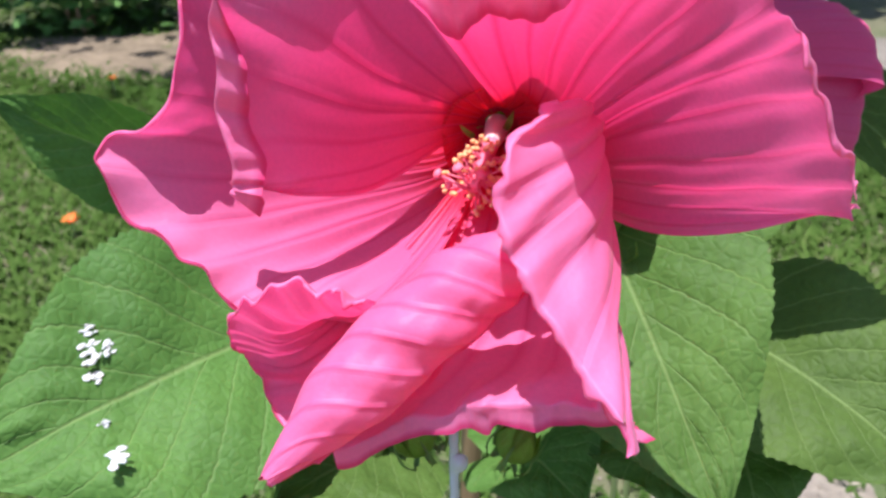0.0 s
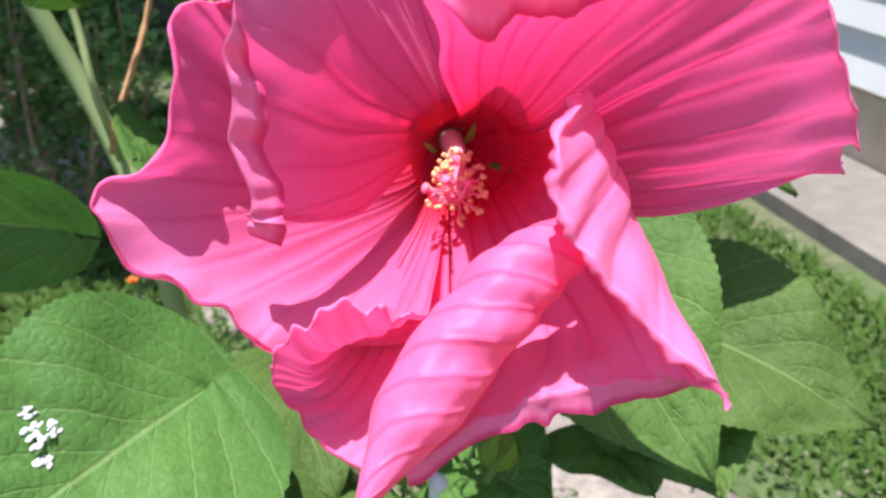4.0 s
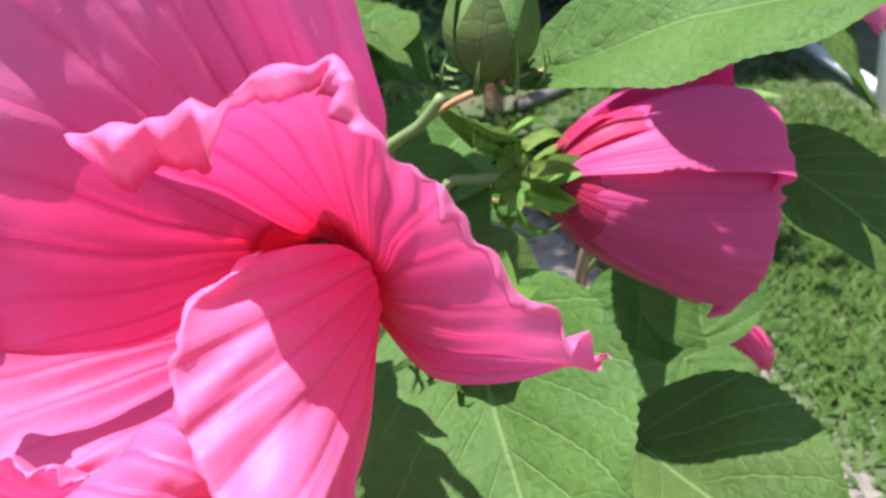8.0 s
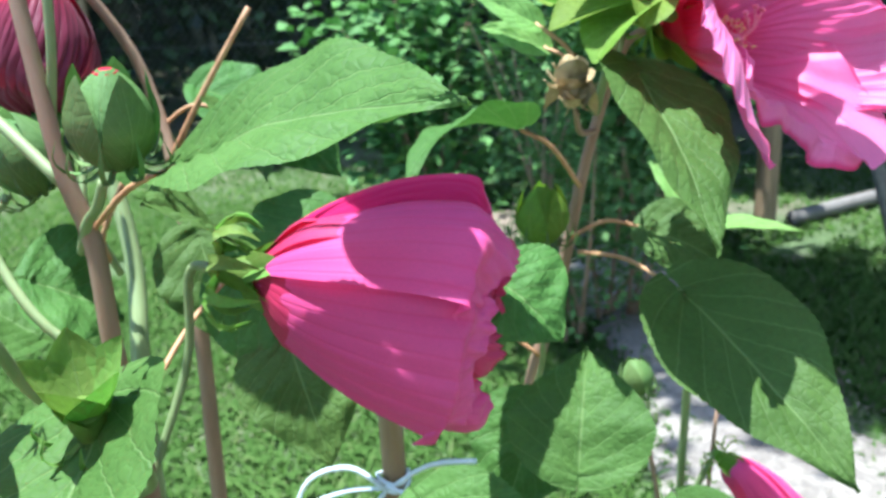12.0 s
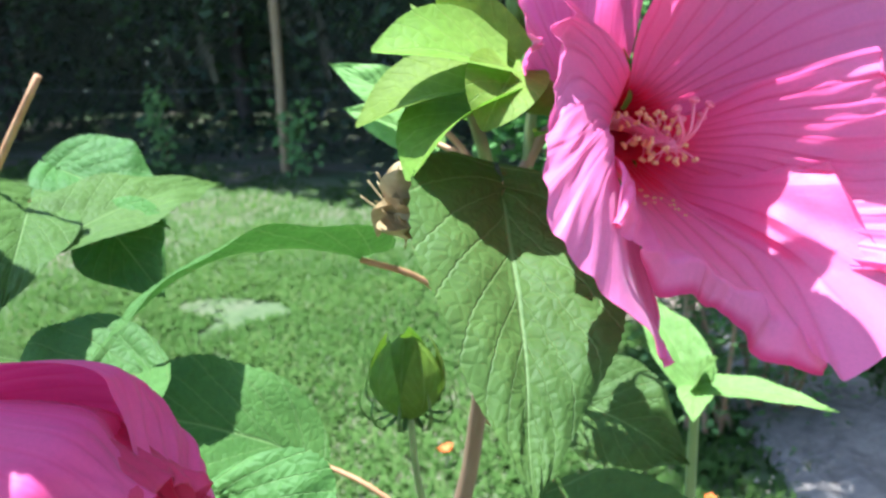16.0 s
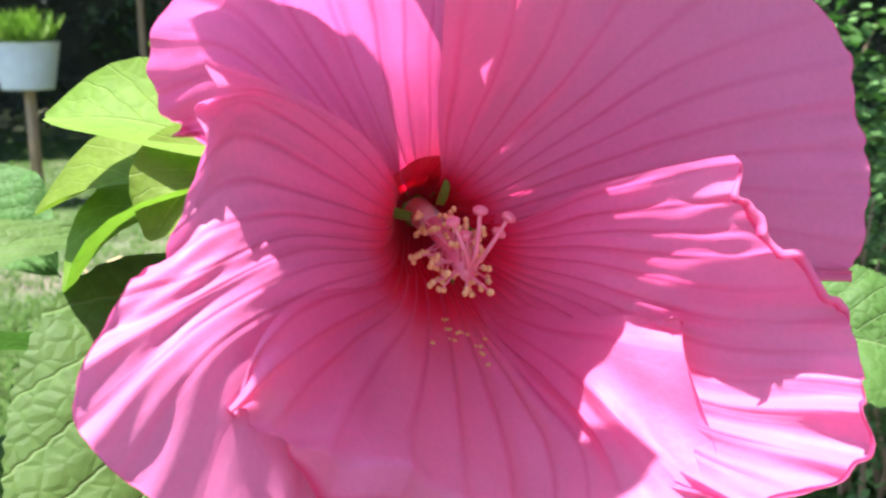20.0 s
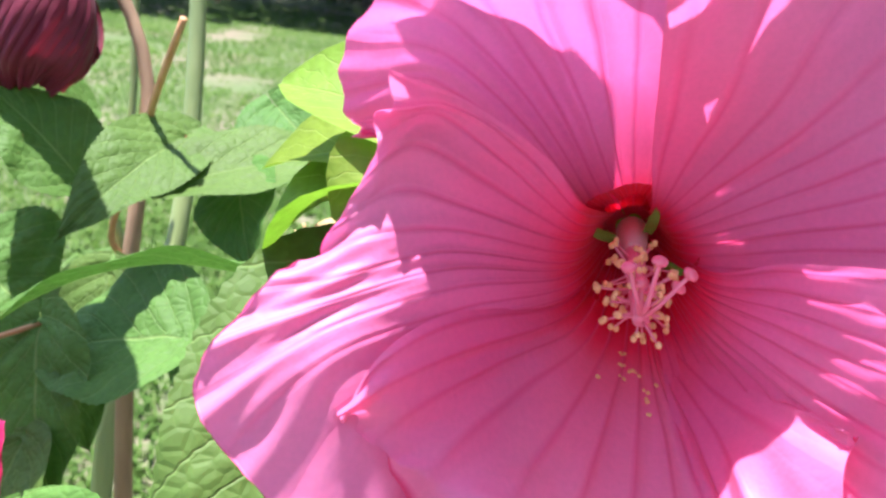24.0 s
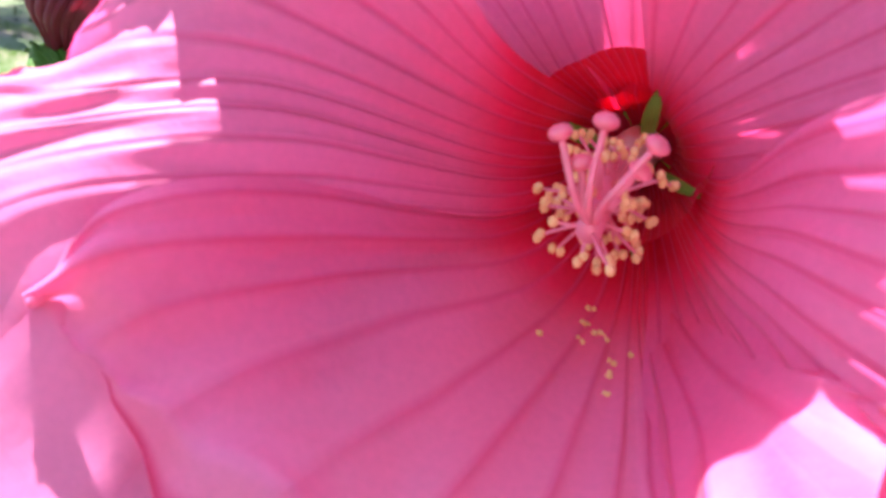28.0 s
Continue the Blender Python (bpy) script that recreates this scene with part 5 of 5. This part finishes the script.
# stems further left
stem([(-0.08, 0.56, -0.02), (-0.095, 0.575, 0.5), (-0.099, 0.582, 0.757), (-0.124, 0.62, 0.859), (-0.159, 0.635, 0.953), (-0.19, 0.64, 1.06)], [0.0075, 0.007, 0.0065, 0.006, 0.005], STEM_GREEN)
stem([(-0.118, 0.60, 0.85), (-0.125, 0.585, 0.90), (-0.131, 0.597, 0.947), (-0.15, 0.60, 1.05)], [0.0026, 0.0022], STEM_GREEN)
stem([(-0.122, 0.60, 0.855), (-0.115, 0.585, 0.88), (-0.093, 0.596, 0.928), (-0.08, 0.60, 0.97)], [0.0022, 0.0018], STEM_RUST)
stem([(-0.07, 0.60, -0.02), (-0.055, 0.59, 0.6), (-0.05, 0.59, 0.86), (-0.074, 0.601, 0.977), (-0.10, 0.575, 1.05)], [0.006, 0.0055, 0.004, 0.003])
stem([(-0.06, 0.595, 0.93), (-0.03, 0.60, 0.975), (0.0, 0.61, 1.02)], [0.0022, 0.0018], STEM_RUST)
# low stems to the right, with the small bud
stem([(0.20, 0.86, -0.02), (0.205, 0.86, 0.4), (0.215, 0.855, 0.58), (0.236, 0.856, 0.645)], [0.0035, 0.003, 0.0024], STEM_GREEN)
stem([(0.19, 0.89, -0.02), (0.20, 0.88, 0.5), (0.22, 0.835, 0.76), (0.228, 0.822, 0.842)], [0.004, 0.0035, 0.0025], STEM_GREEN)
stem([(0.203, 0.86, 0.45), (0.19, 0.85, 0.60), (0.175, 0.84, 0.70)], [0.0022, 0.0018], STEM_BROWN)
stem([(0.203, 0.86, 0.40), (0.225, 0.86, 0.56), (0.235, 0.87, 0.68)], [0.002, 0.0016], STEM_BROWN)
stem([(0.05, 0.47, 0.55), (0.02, 0.42, 0.66), (-0.02, 0.40, 0.74)], [0.0026, 0.002], STEM_GREEN)


def bud(centre, axis, length, radius, name="hibiscus_bud", label="plump green hibiscus bud with a dark red tip", tip=True, bracts=10, material=None):
    """A closed bud: five overlapping sepals round a swollen body, thin bracts curling below."""
    rot = Vector(axis).to_track_quat("Z", "Y").to_matrix()
    ob = thing(name, label, "bud")
    v, f, uv = [], [], []
    rows, cols = 12, 20
    for i in range(rows):
        t = i / (rows - 1)
        r = radius * (math.sin(math.pi * (0.06 + 0.90 * t) ** 0.85) ** 0.8)
        for k in range(cols):
            a = 2 * math.pi * k / cols
            rr = r * (1 + 0.05 * abs(math.sin(2.5 * a)) - 0.04)
            v.append(Vector(centre) + rot @ Vector((rr * math.cos(a), rr * math.sin(a), (t - 0.5) * length)))
            uv.append(((5 * k / cols) % 1.0, t))
    for i in range(rows - 1):
        for k in range(cols):
            f.append((i * cols + k, i * cols + (k + 1) % cols, (i + 1) * cols + (k + 1) % cols, (i + 1) * cols + k))
    body = mesh_ob("bud_body", v, f, material or POD, ob, "", uv)
    for k in range(5):
        a = 2 * math.pi * k / 5
        sv, suv = [], []
        for i in range(9):
            t = i / 8
            w = 0.62 * math.sin(math.pi * (0.25 + 0.75 * t)) ** 0.7 if i < 8 else 0.02
            r = radius * 1.04 * (math.sin(math.pi * (0.05 + 0.82 * t) ** 0.85) ** 0.8) + 0.0006 + (0.0052 if tip else 0.0015) * max(0, t - 0.72) / 0.28
            for q in range(5):
                s = (q / 4 - 0.5) * 2
                b = a + s * w
                sv.append(Vector(centre) + rot @ Vector((r * math.cos(b), r * math.sin(b), (t - 0.5) * length * 1.04)))
                suv.append((s * 0.5 + 0.5, t))
        mesh_ob("sepal", sv, sheet_faces(9, 5), material or POD, ob, "", suv)
    if tip:
        top = Vector(centre) + rot @ Vector((0, 0, length * 0.45))
        mesh_ob("bud_tip", *ball_data(top, (radius * 0.30, radius * 0.28, length * 0.05), 5, 8, tuple(axis)), PETAL_WILT, ob, "dark red petal tip")
    rnd = random.Random(int(centre[0] * 999) + bracts)
    low = Vector(centre) - rot @ Vector((0, 0, length * 0.46))
    for k in range(bracts):
        a = 2 * math.pi * k / bracts
        d = Vector((math.cos(a), math.sin(a), 0))
        h = rnd.uniform(0.5, 1.0)
        pts = [d * radius * 0.25, d * radius * 0.9 + Vector((0, 0, -0.004)), d * radius * 1.35 + Vector((0, 0, 0.004 * h)), d * radius * 1.25 + Vector((0, 0, 0.016 * h))]
        bv, bf, buv = ribbon_data([low + rot @ p for p in pts], 0.0030, tuple(rot @ (d + Vector((0, 0, 0.4)))))
        mesh_ob("bract", bv, bf, POD, ob, "", buv)
    return ob


bud((0.081, 0.395, 0.990), (0.15, -0.15, 1.0), 0.038, 0.0165)
bud((-0.028, 0.452, 0.962), (-0.5, -0.2, 1.0), 0.038, 0.0165, label="green hibiscus bud half hidden beside the stem", tip=False)
bud((0.158, 0.666, 0.888), (0.05, -0.05, 1.0), 0.036, 0.0155, "seed_pod", "bright green seed pod upright on a thin stalk", False, material=SEPAL)
bud((0.175, 0.84, 0.71), (-0.2, 0.0, 1.0), 0.03, 0.013, "seed_pod", "small green seed pod on a thin stalk", False)
bud((0.206, 0.694, 1.043), (0.2, -0.4, 1.0), 0.022, 0.008, label="small reddish green bud above the open calyx", bracts=6)


def star(o, axis, length, width, open_, label, spin=0.0, material=None, count=5):
    ob = thing("empty_calyx", label, "calyx")
    calyx(o, axis, ob, length, width, open_, count, 8, material, spin)
    return ob


star((0.067, 0.372, 0.874), (0.2, -0.25, 1.0), 0.038, 0.026, 0.70, "open light green calyx that has lost its flower", 0.5, CALYX)


def wide_calyx():
    """An emptied calyx whose broad sepals spread to the side and hang down."""
    ob = thing("empty_calyx", "bright yellow-green open calyx with pointed sepals", "calyx")
    o = Vector((0.222, 0.653, 1.014))
    cup = tube("calyx", [(0.236, 0.672, 1.002), (0.229, 0.663, 1.008), tuple(o)], [0.003, 0.007, 0.009], SEPAL, ob, 12, "green calyx")
    for a, b, w, n, lift in (((0, -0.002, 0.006), (0.190, 0.615, 1.027), 0.034, (-0.1, -0.72, 0.68), 0.005), ((-0.002, -0.004, 0), (0.183, 0.613, 1.001), 0.034, (-0.3, -0.75, 0.55), 0.005),
                             ((0.002, -0.004, -0.006), (0.208, 0.609, 0.984), 0.036, (-0.25, -0.8, 0.5), 0.008), ((0.004, -0.004, 0.004), (0.230, 0.622, 1.0), 0.028, (0.5, -0.8, 0.3), 0.005), ((0.0, 0.004, 0.006), (0.200, 0.640, 1.046), 0.022, (-0.6, -0.2, 0.7), 0.005)):
        root, end = o + Vector(a), Vector(b)
        mid = (root + end) / 2 + Vector(n) * lift
        v, f, uv = ribbon_data([root, mid, end], w, n)
        mesh_ob("sepal", v, f, SEPAL, cup, "", uv)


wide_calyx()
star((0.196, 0.672, 1.018), (-0.85, -0.35, 0.30), 0.036, 0.024, 0.8, "pale green open calyx behind a brighter one", 0.3, CALYX)
star((0.185, 0.70, 1.012), (-0.6, -0.5, 0.6), 0.036, 0.026, 0.5, "green open calyx behind the leaves", 0.2)


def dry_capsule(o):
    ob = thing("dry_seed_capsule", "brown dried seed capsule split open into curled valves", "seed capsule")
    rnd = random.Random(3)
    for k in range(16):
        d = Vector((rnd.uniform(-1, 1), rnd.uniform(-1, 1), rnd.uniform(-0.7, 1.0))).normalized()
        q = d.to_track_quat("X", "Z").to_matrix()
        v, f, uv = sepal_data(rnd.uniform(0.014, 0.024), rnd.uniform(0.012, 0.020), rnd.uniform(-0.9, 1.5), 0.4)
        mesh_ob("valve", [Vector(o) + q @ p for p in v], f, DRY, ob, "", uv)
    for k in range(16):
        d = Vector((rnd.uniform(-1, 1), rnd.uniform(-1, 1), rnd.uniform(-0.5, 1))).normalized()
        tube("dry_bract", [o, tuple(Vector(o) + d * 0.01), tuple(Vector(o) + d * 0.018 + Vector((0, 0, 0.003)))], [0.0007, 0.0003], DRY, ob, 4)
    mesh_ob("core", *ball_data(o, (0.007, 0.007, 0.008), 5, 8), DRY, ob)


dry_capsule((0.1885, 0.632, 0.9655))


def rolled_bloom(base, tip, radius, material, label, seed, green=True):
    """A spent or opening bloom twisted into a spindle, in a green calyx."""
    base, tip = Vector(base), Vector(tip)
    ax = tip - base
    m = flower_frame(base, ax)
    ob = thing("spent_flower", label, "flower", "spent flowers")
    L, R = ax.length * 100, radius * 100
    for k in range(4):
        a0 = k * math.pi / 2 + seed
        rails = []
        for j in range(5):
            rail = []
            for q in (0.2, 0.5, 0.8, 1.0):
                a = a0 + (j / 4 - 0.5) * 2.4 + 1.3 * q
                r = R * (0.45 + 0.6 * math.sin(math.pi * q * 0.8)) * (1.0 if q < 0.9 else 0.62) * (0.85 + 0.05 * j)
                rail.append((r * math.cos(a), r * math.sin(a), L * q * (1 - 0.05 * abs(j - 2))))
            rails.append(rail)
        petal("petal", rails, m, material, ob, seed * 3 + k, R * 0.3, 0.05, 0.3)
    if green:
        calyx(tuple(m @ Vector((0, 0, 0.003))), tuple(ax), ob, 0.022, 0.018, 1.15, 5, 8)
    return ob


rolled_bloom((0.242, 0.854, 0.640), (0.306, 0.887, 0.566), 0.019, PETAL_DARK, "rolled-up dark pink bloom on a low stem", 2)
rolled_bloom((-0.108, 0.552, 1.045), (-0.10, 0.545, 0.965), 0.03, PETAL_WILT, "wilted maroon bloom hanging from its stem", 5, False)


# ---- stake, ribbon and small things ----
def stake():
    ob = thing("garden_stake", "round brown wooden stake that supports the plant", "stake")
    tube("stake_body", [(0.022, 0.70, -0.05), (0.024, 0.698, 0.4), (0.027, 0.694, 0.80)], [0.009, 0.009, 0.0088], WOOD, ob, 10)
    rib = thing("ribbon_tie", "pale translucent plastic ribbon tied round stake and stems", "ribbon")
    c = Vector((0.026, 0.693, 0.668))
    ring = [tuple(c + Vector((0.0115 * math.cos(a), 0.0115 * math.sin(a), 0.002 * math.sin(2 * a)))) for a in np.linspace(0, 2 * math.pi, 13)]
    tube("loop", ring, [0.0018], TWINE, rib, 6)
    tube("loop", [(p[0], p[1], p[2] + 0.006) for p in ring], [0.0016], TWINE, rib, 6)
    for pts in (((0.026, 0.681, 0.67), (-0.01, 0.672, 0.664), (-0.05, 0.65, 0.645), (-0.075, 0.63, 0.628)), ((0.026, 0.681, 0.672), (0.05, 0.68, 0.665), (0.075, 0.69, 0.64), (0.085, 0.70, 0.625)),
                ((0.026, 0.681, 0.668), (0.0, 0.675, 0.685), (-0.03, 0.665, 0.675), (-0.045, 0.655, 0.64)), ((0.026, 0.681, 0.668), (0.06, 0.69, 0.69), (0.10, 0.71, 0.69), (0.122, 0.722, 0.70)), ((0.026, 0.681, 0.668), (0.015, 0.672, 0.65), (0.012, 0.67, 0.625))):
        tube("ribbon", pts, [0.0018, 0.0022, 0.0012], TWINE, rib, 5)
    rod = thing("metal_rod", "thin grey metal rod leaning in the soil", "rod")
    tube("rod_body", [(0.47, 2.79, -0.05), (0.40, 2.81, 0.25), (0.28, 2.85, 0.7)], [0.018, 0.018, 0.018], WIRE, rod)
    post = thing("wooden_post", "short orange-brown wooden post in the lawn", "post")
    tube("post_body", [(-0.05, 3.96, -0.05), (-0.03, 3.96, 0.5), (0.0, 3.96, 1.0)], [0.042, 0.042, 0.04], WOOD, post, 10)
    board = thing("timber_edging", "pale weathered timber lying on the grass", "timber")
    v, f = tube_data([(0.05, 3.98, 0.03), (0.35, 4.38, 0.035), (0.66, 4.8, 0.03)], [0.03, 0.03], 6)
    mesh_ob("timber", v, f, CONCRETE, board)
    gate = thing("wire_gate", "chain-link panel in a white-painted frame beside the house", "gate")
    a, b = Vector((1.34, 5.0, 0.06)), Vector((1.39, 3.72, 0.06))
    tube("bottom_rail", [tuple(a), tuple(b)], [0.03, 0.03], WHITE, gate, 6)
    tube("gate_post", [(1.39, 3.70, -0.05), (1.39, 3.70, 1.3)], [0.035, 0.035], WHITE, gate, 8)
    v, f = [], []
    d = (b - a).normalized()
    L = (b - a).length
    for sgn in (1, -1):
        for k in range(-14, 34):
            s0, s1 = k * 0.065, k * 0.065 + sgn * 1.0
            if min(s0, s1) < 0 or max(s0, s1) > L + 0.9:
                continue
            p, q = a + d * min(s0, L), a + d * min(s1, L) + Vector((0, 0, 1.0))
            n = len(v)
            w = d * 0.0018
            v += [tuple(p - w), tuple(p + w), tuple(q + w), tuple(q - w)]
            f.append((n, n + 1, n + 2, n + 3))
    mesh_ob("wire_mesh", v, f, WIRE, gate, smooth=False)


stake()


def droppings():
    """Dried white spatter on the broad leaf."""
    ob = thing("bird_dropping", "dried white bird dropping on a leaf", "dropping")
    rnd = random.Random(6)
    for c, r, n in (((-0.1461, 0.3467, 0.8263), 0.005, (0.55, -0.28, 0.76)), ((-0.1395, 0.3502, 0.8255), 0.004, (0.6, -0.29, 0.74)), ((-0.1434, 0.3395, 0.8176), 0.0035, (0.5, -0.15, 0.84)),
                    ((-0.1487, 0.3536, 0.8308), 0.0035, (0.4, -0.5, 0.7)), ((-0.1264, 0.3052, 0.8040), 0.0045, (0.1, -0.4, 0.9)), ((-0.1364, 0.3244, 0.8052), 0.0018, (0.0, -0.22, 0.97))):
        n = Vector(n).normalized()
        u = n.cross(Vector((0, 1, 0))).normalized()
        w = n.cross(u)
        for k in range(14):
            s = rnd.uniform(0.25, 0.65) * r
            p = Vector(c) + u * rnd.gauss(0, 0.42) * r + w * rnd.gauss(0, 0.55) * r + n * rnd.uniform(0.0001, 0.0006)
            mesh_ob("spatter", *ball_data(tuple(p), (s, s * rnd.uniform(0.3, 0.8), 0.0006), 4, 9, tuple(n)), DROPPING, ob)


def shrub(centre, size, count, label, seed, leaf_size=(0.018, 0.034), material=None):
    rnd = random.Random(seed)
    ob = thing("shrub", label, "shrub")
    c = Vector(centre)
    stems = []
    for k in range(7):
        top = c + Vector((rnd.uniform(-1, 1) * size[0], rnd.uniform(-1, 1) * size[1], size[2] * rnd.uniform(0.6, 1.0)))
        foot = Vector((c.x + rnd.uniform(-0.06, 0.06), c.y + rnd.uniform(-0.06, 0.06), -0.02))
        pts = [tuple(foot), tuple((foot + top) / 2 + Vector((rnd.uniform(-0.05, 0.05), rnd.uniform(-0.05, 0.05), 0.05))), tuple(top)]
        tube("stem", pts, [0.008, 0.005, 0.002], STEM_BROWN, ob, 6)
        stems.append(spline(pts, 12))
    v, f, uv = [], [], []
    for k in range(count):
        s = rnd.choice(stems)
        p = Vector(s[rnd.randrange(2, 12)]) + Vector((rnd.gauss(0, 1) * size[0] * 0.28, rnd.gauss(0, 1) * size[1] * 0.28, rnd.gauss(0, 1) * size[2] * 0.12))
        if p.z < 0.01:
            continue
        d = Vector((rnd.uniform(-1, 1), rnd.uniform(-1, 1), rnd.uniform(-0.6, 0.4))).normalized()
        L = rnd.uniform(*leaf_size)
        w = d.cross(Vector((rnd.uniform(-0.5, 0.5), rnd.uniform(-0.5, 0.5), 1))).normalized() * L * 0.36
        n = len(v)
        v += [p, p + d * L * 0.4 + w, p + d * L * 0.45 - Vector((0, 0, L * 0.06)), p + d * L * 0.4 - w, p + d * L]
        uv += [(0.5, 0), (1, 0.4), (0.5, 0.45), (0, 0.4), (0.5, 1)]
        f += [(n, n + 2, n + 1), (n, n + 3, n + 2), (n + 1, n + 2, n + 4), (n + 2, n + 3, n + 4)]
    mesh_ob("foliage", v, f, material or BUSH, ob, "", uv, smooth=False)


def vine(x, y, height, count, seed):
    """A strand of ivy that climbs the fence."""
    rnd = random.Random(seed)
    ob = thing("climbing_vine", "green leafy vine climbing the wire fence", "vine", "vines on the fence")
    pts = [(x + rnd.uniform(-0.05, 0.05), y - 0.03, z) for z in np.linspace(-0.02, height, 6)]
    tube("stem", pts, [0.006, 0.004, 0.002], STEM_BROWN, ob, 5)
    line = spline(pts, 40)
    v, f, uv = [], [], []
    for k in range(count):
        p = Vector(line[rnd.randrange(2, 40)]) + Vector((rnd.gauss(0, 0.09), rnd.uniform(-0.08, 0.01), rnd.gauss(0, 0.05)))
        d = Vector((rnd.uniform(-1, 1), rnd.uniform(-0.6, 0), rnd.uniform(-1, 0.2))).normalized()
        size = rnd.uniform(0.035, 0.07)
        w = d.cross(Vector((0, -1, 0.5))).normalized() * size * 0.42
        n = len(v)
        v += [p, p + d * size * 0.35 + w, p + d * size * 0.5 + Vector((0, -0.006, 0)), p + d * size * 0.35 - w, p + d * size]
        uv += [(0.5, 0), (1, 0.4), (0.5, 0.45), (0, 0.4), (0.5, 1)]
        f += [(n, n + 2, n + 1), (n, n + 3, n + 2), (n + 1, n + 2, n + 4), (n + 2, n + 3, n + 4)]
    mesh_ob("foliage", v, f, BUSH, ob, "", uv, smooth=False)


for place in ((-5.92, 5.45, 0.62, 170, 1), (-4.55, 5.58, 0.55, 150, 2), (-3.29, 5.45, 0.45, 120, 3), (-2.0, 5.32, 0.75, 220, 4)):
    vine(*place)


def low_stake():
    ob = thing("plant_stake", "thin white plastic plant stake tied to the stem", "stake")
    tube("stake_body", [(0.010, 0.330, -0.05), (0.009, 0.330, 0.45), (0.004, 0.330, 0.83)], [0.0022, 0.0022, 0.0020], PLANTER, ob, 8)
    mesh_ob("knot", *ball_data((0.0065, 0.328, 0.783), (0.0042, 0.004, 0.0045), 6, 9), PLANTER, ob)


low_stake()
bud((-0.012, 0.318, 0.806), (-0.4, -0.2, 1.0), 0.020, 0.0085, label="small yellow-green bud under the large flower", tip=False, bracts=6, material=SEPAL)
bud((0.030, 0.318, 0.802), (0.4, -0.2, 1.0), 0.018, 0.008, label="small yellow-green bud beside a thin stake", tip=False, bracts=6, material=SEPAL)
stem([(0.036, 0.434, 0.74), (0.012, 0.39, 0.775), (-0.010, 0.325, 0.797)], [0.0016, 0.0012], STEM_GREEN)
stem([(0.036, 0.434, 0.75), (0.036, 0.38, 0.772), (0.029, 0.324, 0.793)], [0.0016, 0.0012], STEM_GREEN)
droppings()
shrub((-0.44, 2.62, 0), (0.27, 0.25, 1.0), 2300, "leafy green shrub with small leaves on the lawn", 1)
shrub((-1.45, 4.0, 0), (0.45, 0.3, 1.1), 2200, "bright green leafy shrub near the fence", 2, (0.05, 0.09))
shrub((-0.36, 2.85, 0), (0.26, 0.26, 0.66), 1500, "small-leaved dark green shrub behind the flower", 3)
shrub((-0.5, 3.6, 0), (0.4, 0.3, 1.15), 2200, "dark leafy shrub with an orange blossom", 4, (0.05, 0.09))


def orange_bloom(o, r):
    ob = thing("orange_flower", "small orange marigold blossom in the grass", "flower", "orange blossoms")
    rnd = random.Random(int(o[1] * 100))
    for k in range(9):
        v, f, uv = sepal_data(r, r * 0.6, 0.5, n=4, m=3)
        q = Matrix.Rotation(k * 2 * math.pi / 9, 3, "Z") @ Matrix.Rotation(-rnd.uniform(0.1, 0.9), 3, "Y")
        mesh_ob("petal", [Vector(o) + q @ p for p in v], f, ORANGE, ob, "", uv)
    tube("stalk", [(o[0], o[1], -0.02), (o[0], o[1], o[2])], [0.003, 0.002], STEM_GREEN, ob, 5)


for place, r in (((-0.87, 2.10, 0.05), 0.026), ((-0.26, 2.18, 0.05), 0.018), ((-2.55, 2.27, 0.06), 0.035), ((-0.52, 3.42, 0.86), 0.035), ((-1.1, 3.2, 0.05), 0.02)):
    orange_bloom(place, r)


def planter():
    ob = thing("planter_on_post", "pale grey planter with yellow-green plants on a wooden post", "planter")
    c = Vector((-5.73, 2.79, 0))
    tube("post", [tuple(c + Vector((0, 0, -0.05))), tuple(c + Vector((0, 0, 0.72)))], [0.035, 0.035], WOOD, ob, 8)
    tube("pot", [tuple(c + Vector((-0.02, 0, 0.7))), tuple(c + Vector((-0.02, 0, 0.8))), tuple(c + Vector((-0.02, 0, 0.96))), tuple(c + Vector((-0.02, 0, 0.98)))], [0.15, 0.17, 0.20, 0.215], PLANTER, ob, 20)
    rnd = random.Random(11)
    v, f, uv = [], [], []
    for k in range(420):
        a = rnd.uniform(0, 6.28)
        p = c + Vector((-0.02 + 0.17 * math.cos(a) * rnd.random(), 0.17 * math.sin(a) * rnd.random(), 0.97))
        d = Vector((rnd.uniform(-0.6, 0.6), rnd.uniform(-0.6, 0.6), 1)).normalized() * rnd.uniform(0.08, 0.24)
        w = Vector((math.sin(a), math.cos(a), 0)) * 0.018
        n = len(v)
        v += [p, p + d * 0.5 + w, p + d, p + d * 0.5 - w]
        uv += [(0.5, 0), (1, 0.5), (0.5, 1), (0, 0.5)]
        f.append((n, n + 1, n + 2, n + 3))
    mesh_ob("plants", v, f, SEPAL, ob, "yellow-green leafy plants", uv, smooth=False)


planter()


def sprig(o):
    """Fresh young leaves at the tip of a low stem."""
    o = Vector(o)
    for d, w, n in (((-0.044, 0.020, 0.042), 0.034, (0.5, -0.5, 0.7)), ((0.016, -0.012, 0.022), 0.022, (0.1, -0.5, 0.85)), ((0.070, 0.008, -0.004), 0.02, (0.1, -0.3, 0.95)), ((0.012, -0.035, -0.006), 0.02, (0.1, -0.3, 0.9)), ((-0.016, 0.022, 0.03), 0.022, (0.1, -0.5, 0.85))):
        leaf(tuple(o), tuple(o + Vector(d)), w, n, 0.1, SPRIG)


sprig((0.228, 0.822, 0.844))
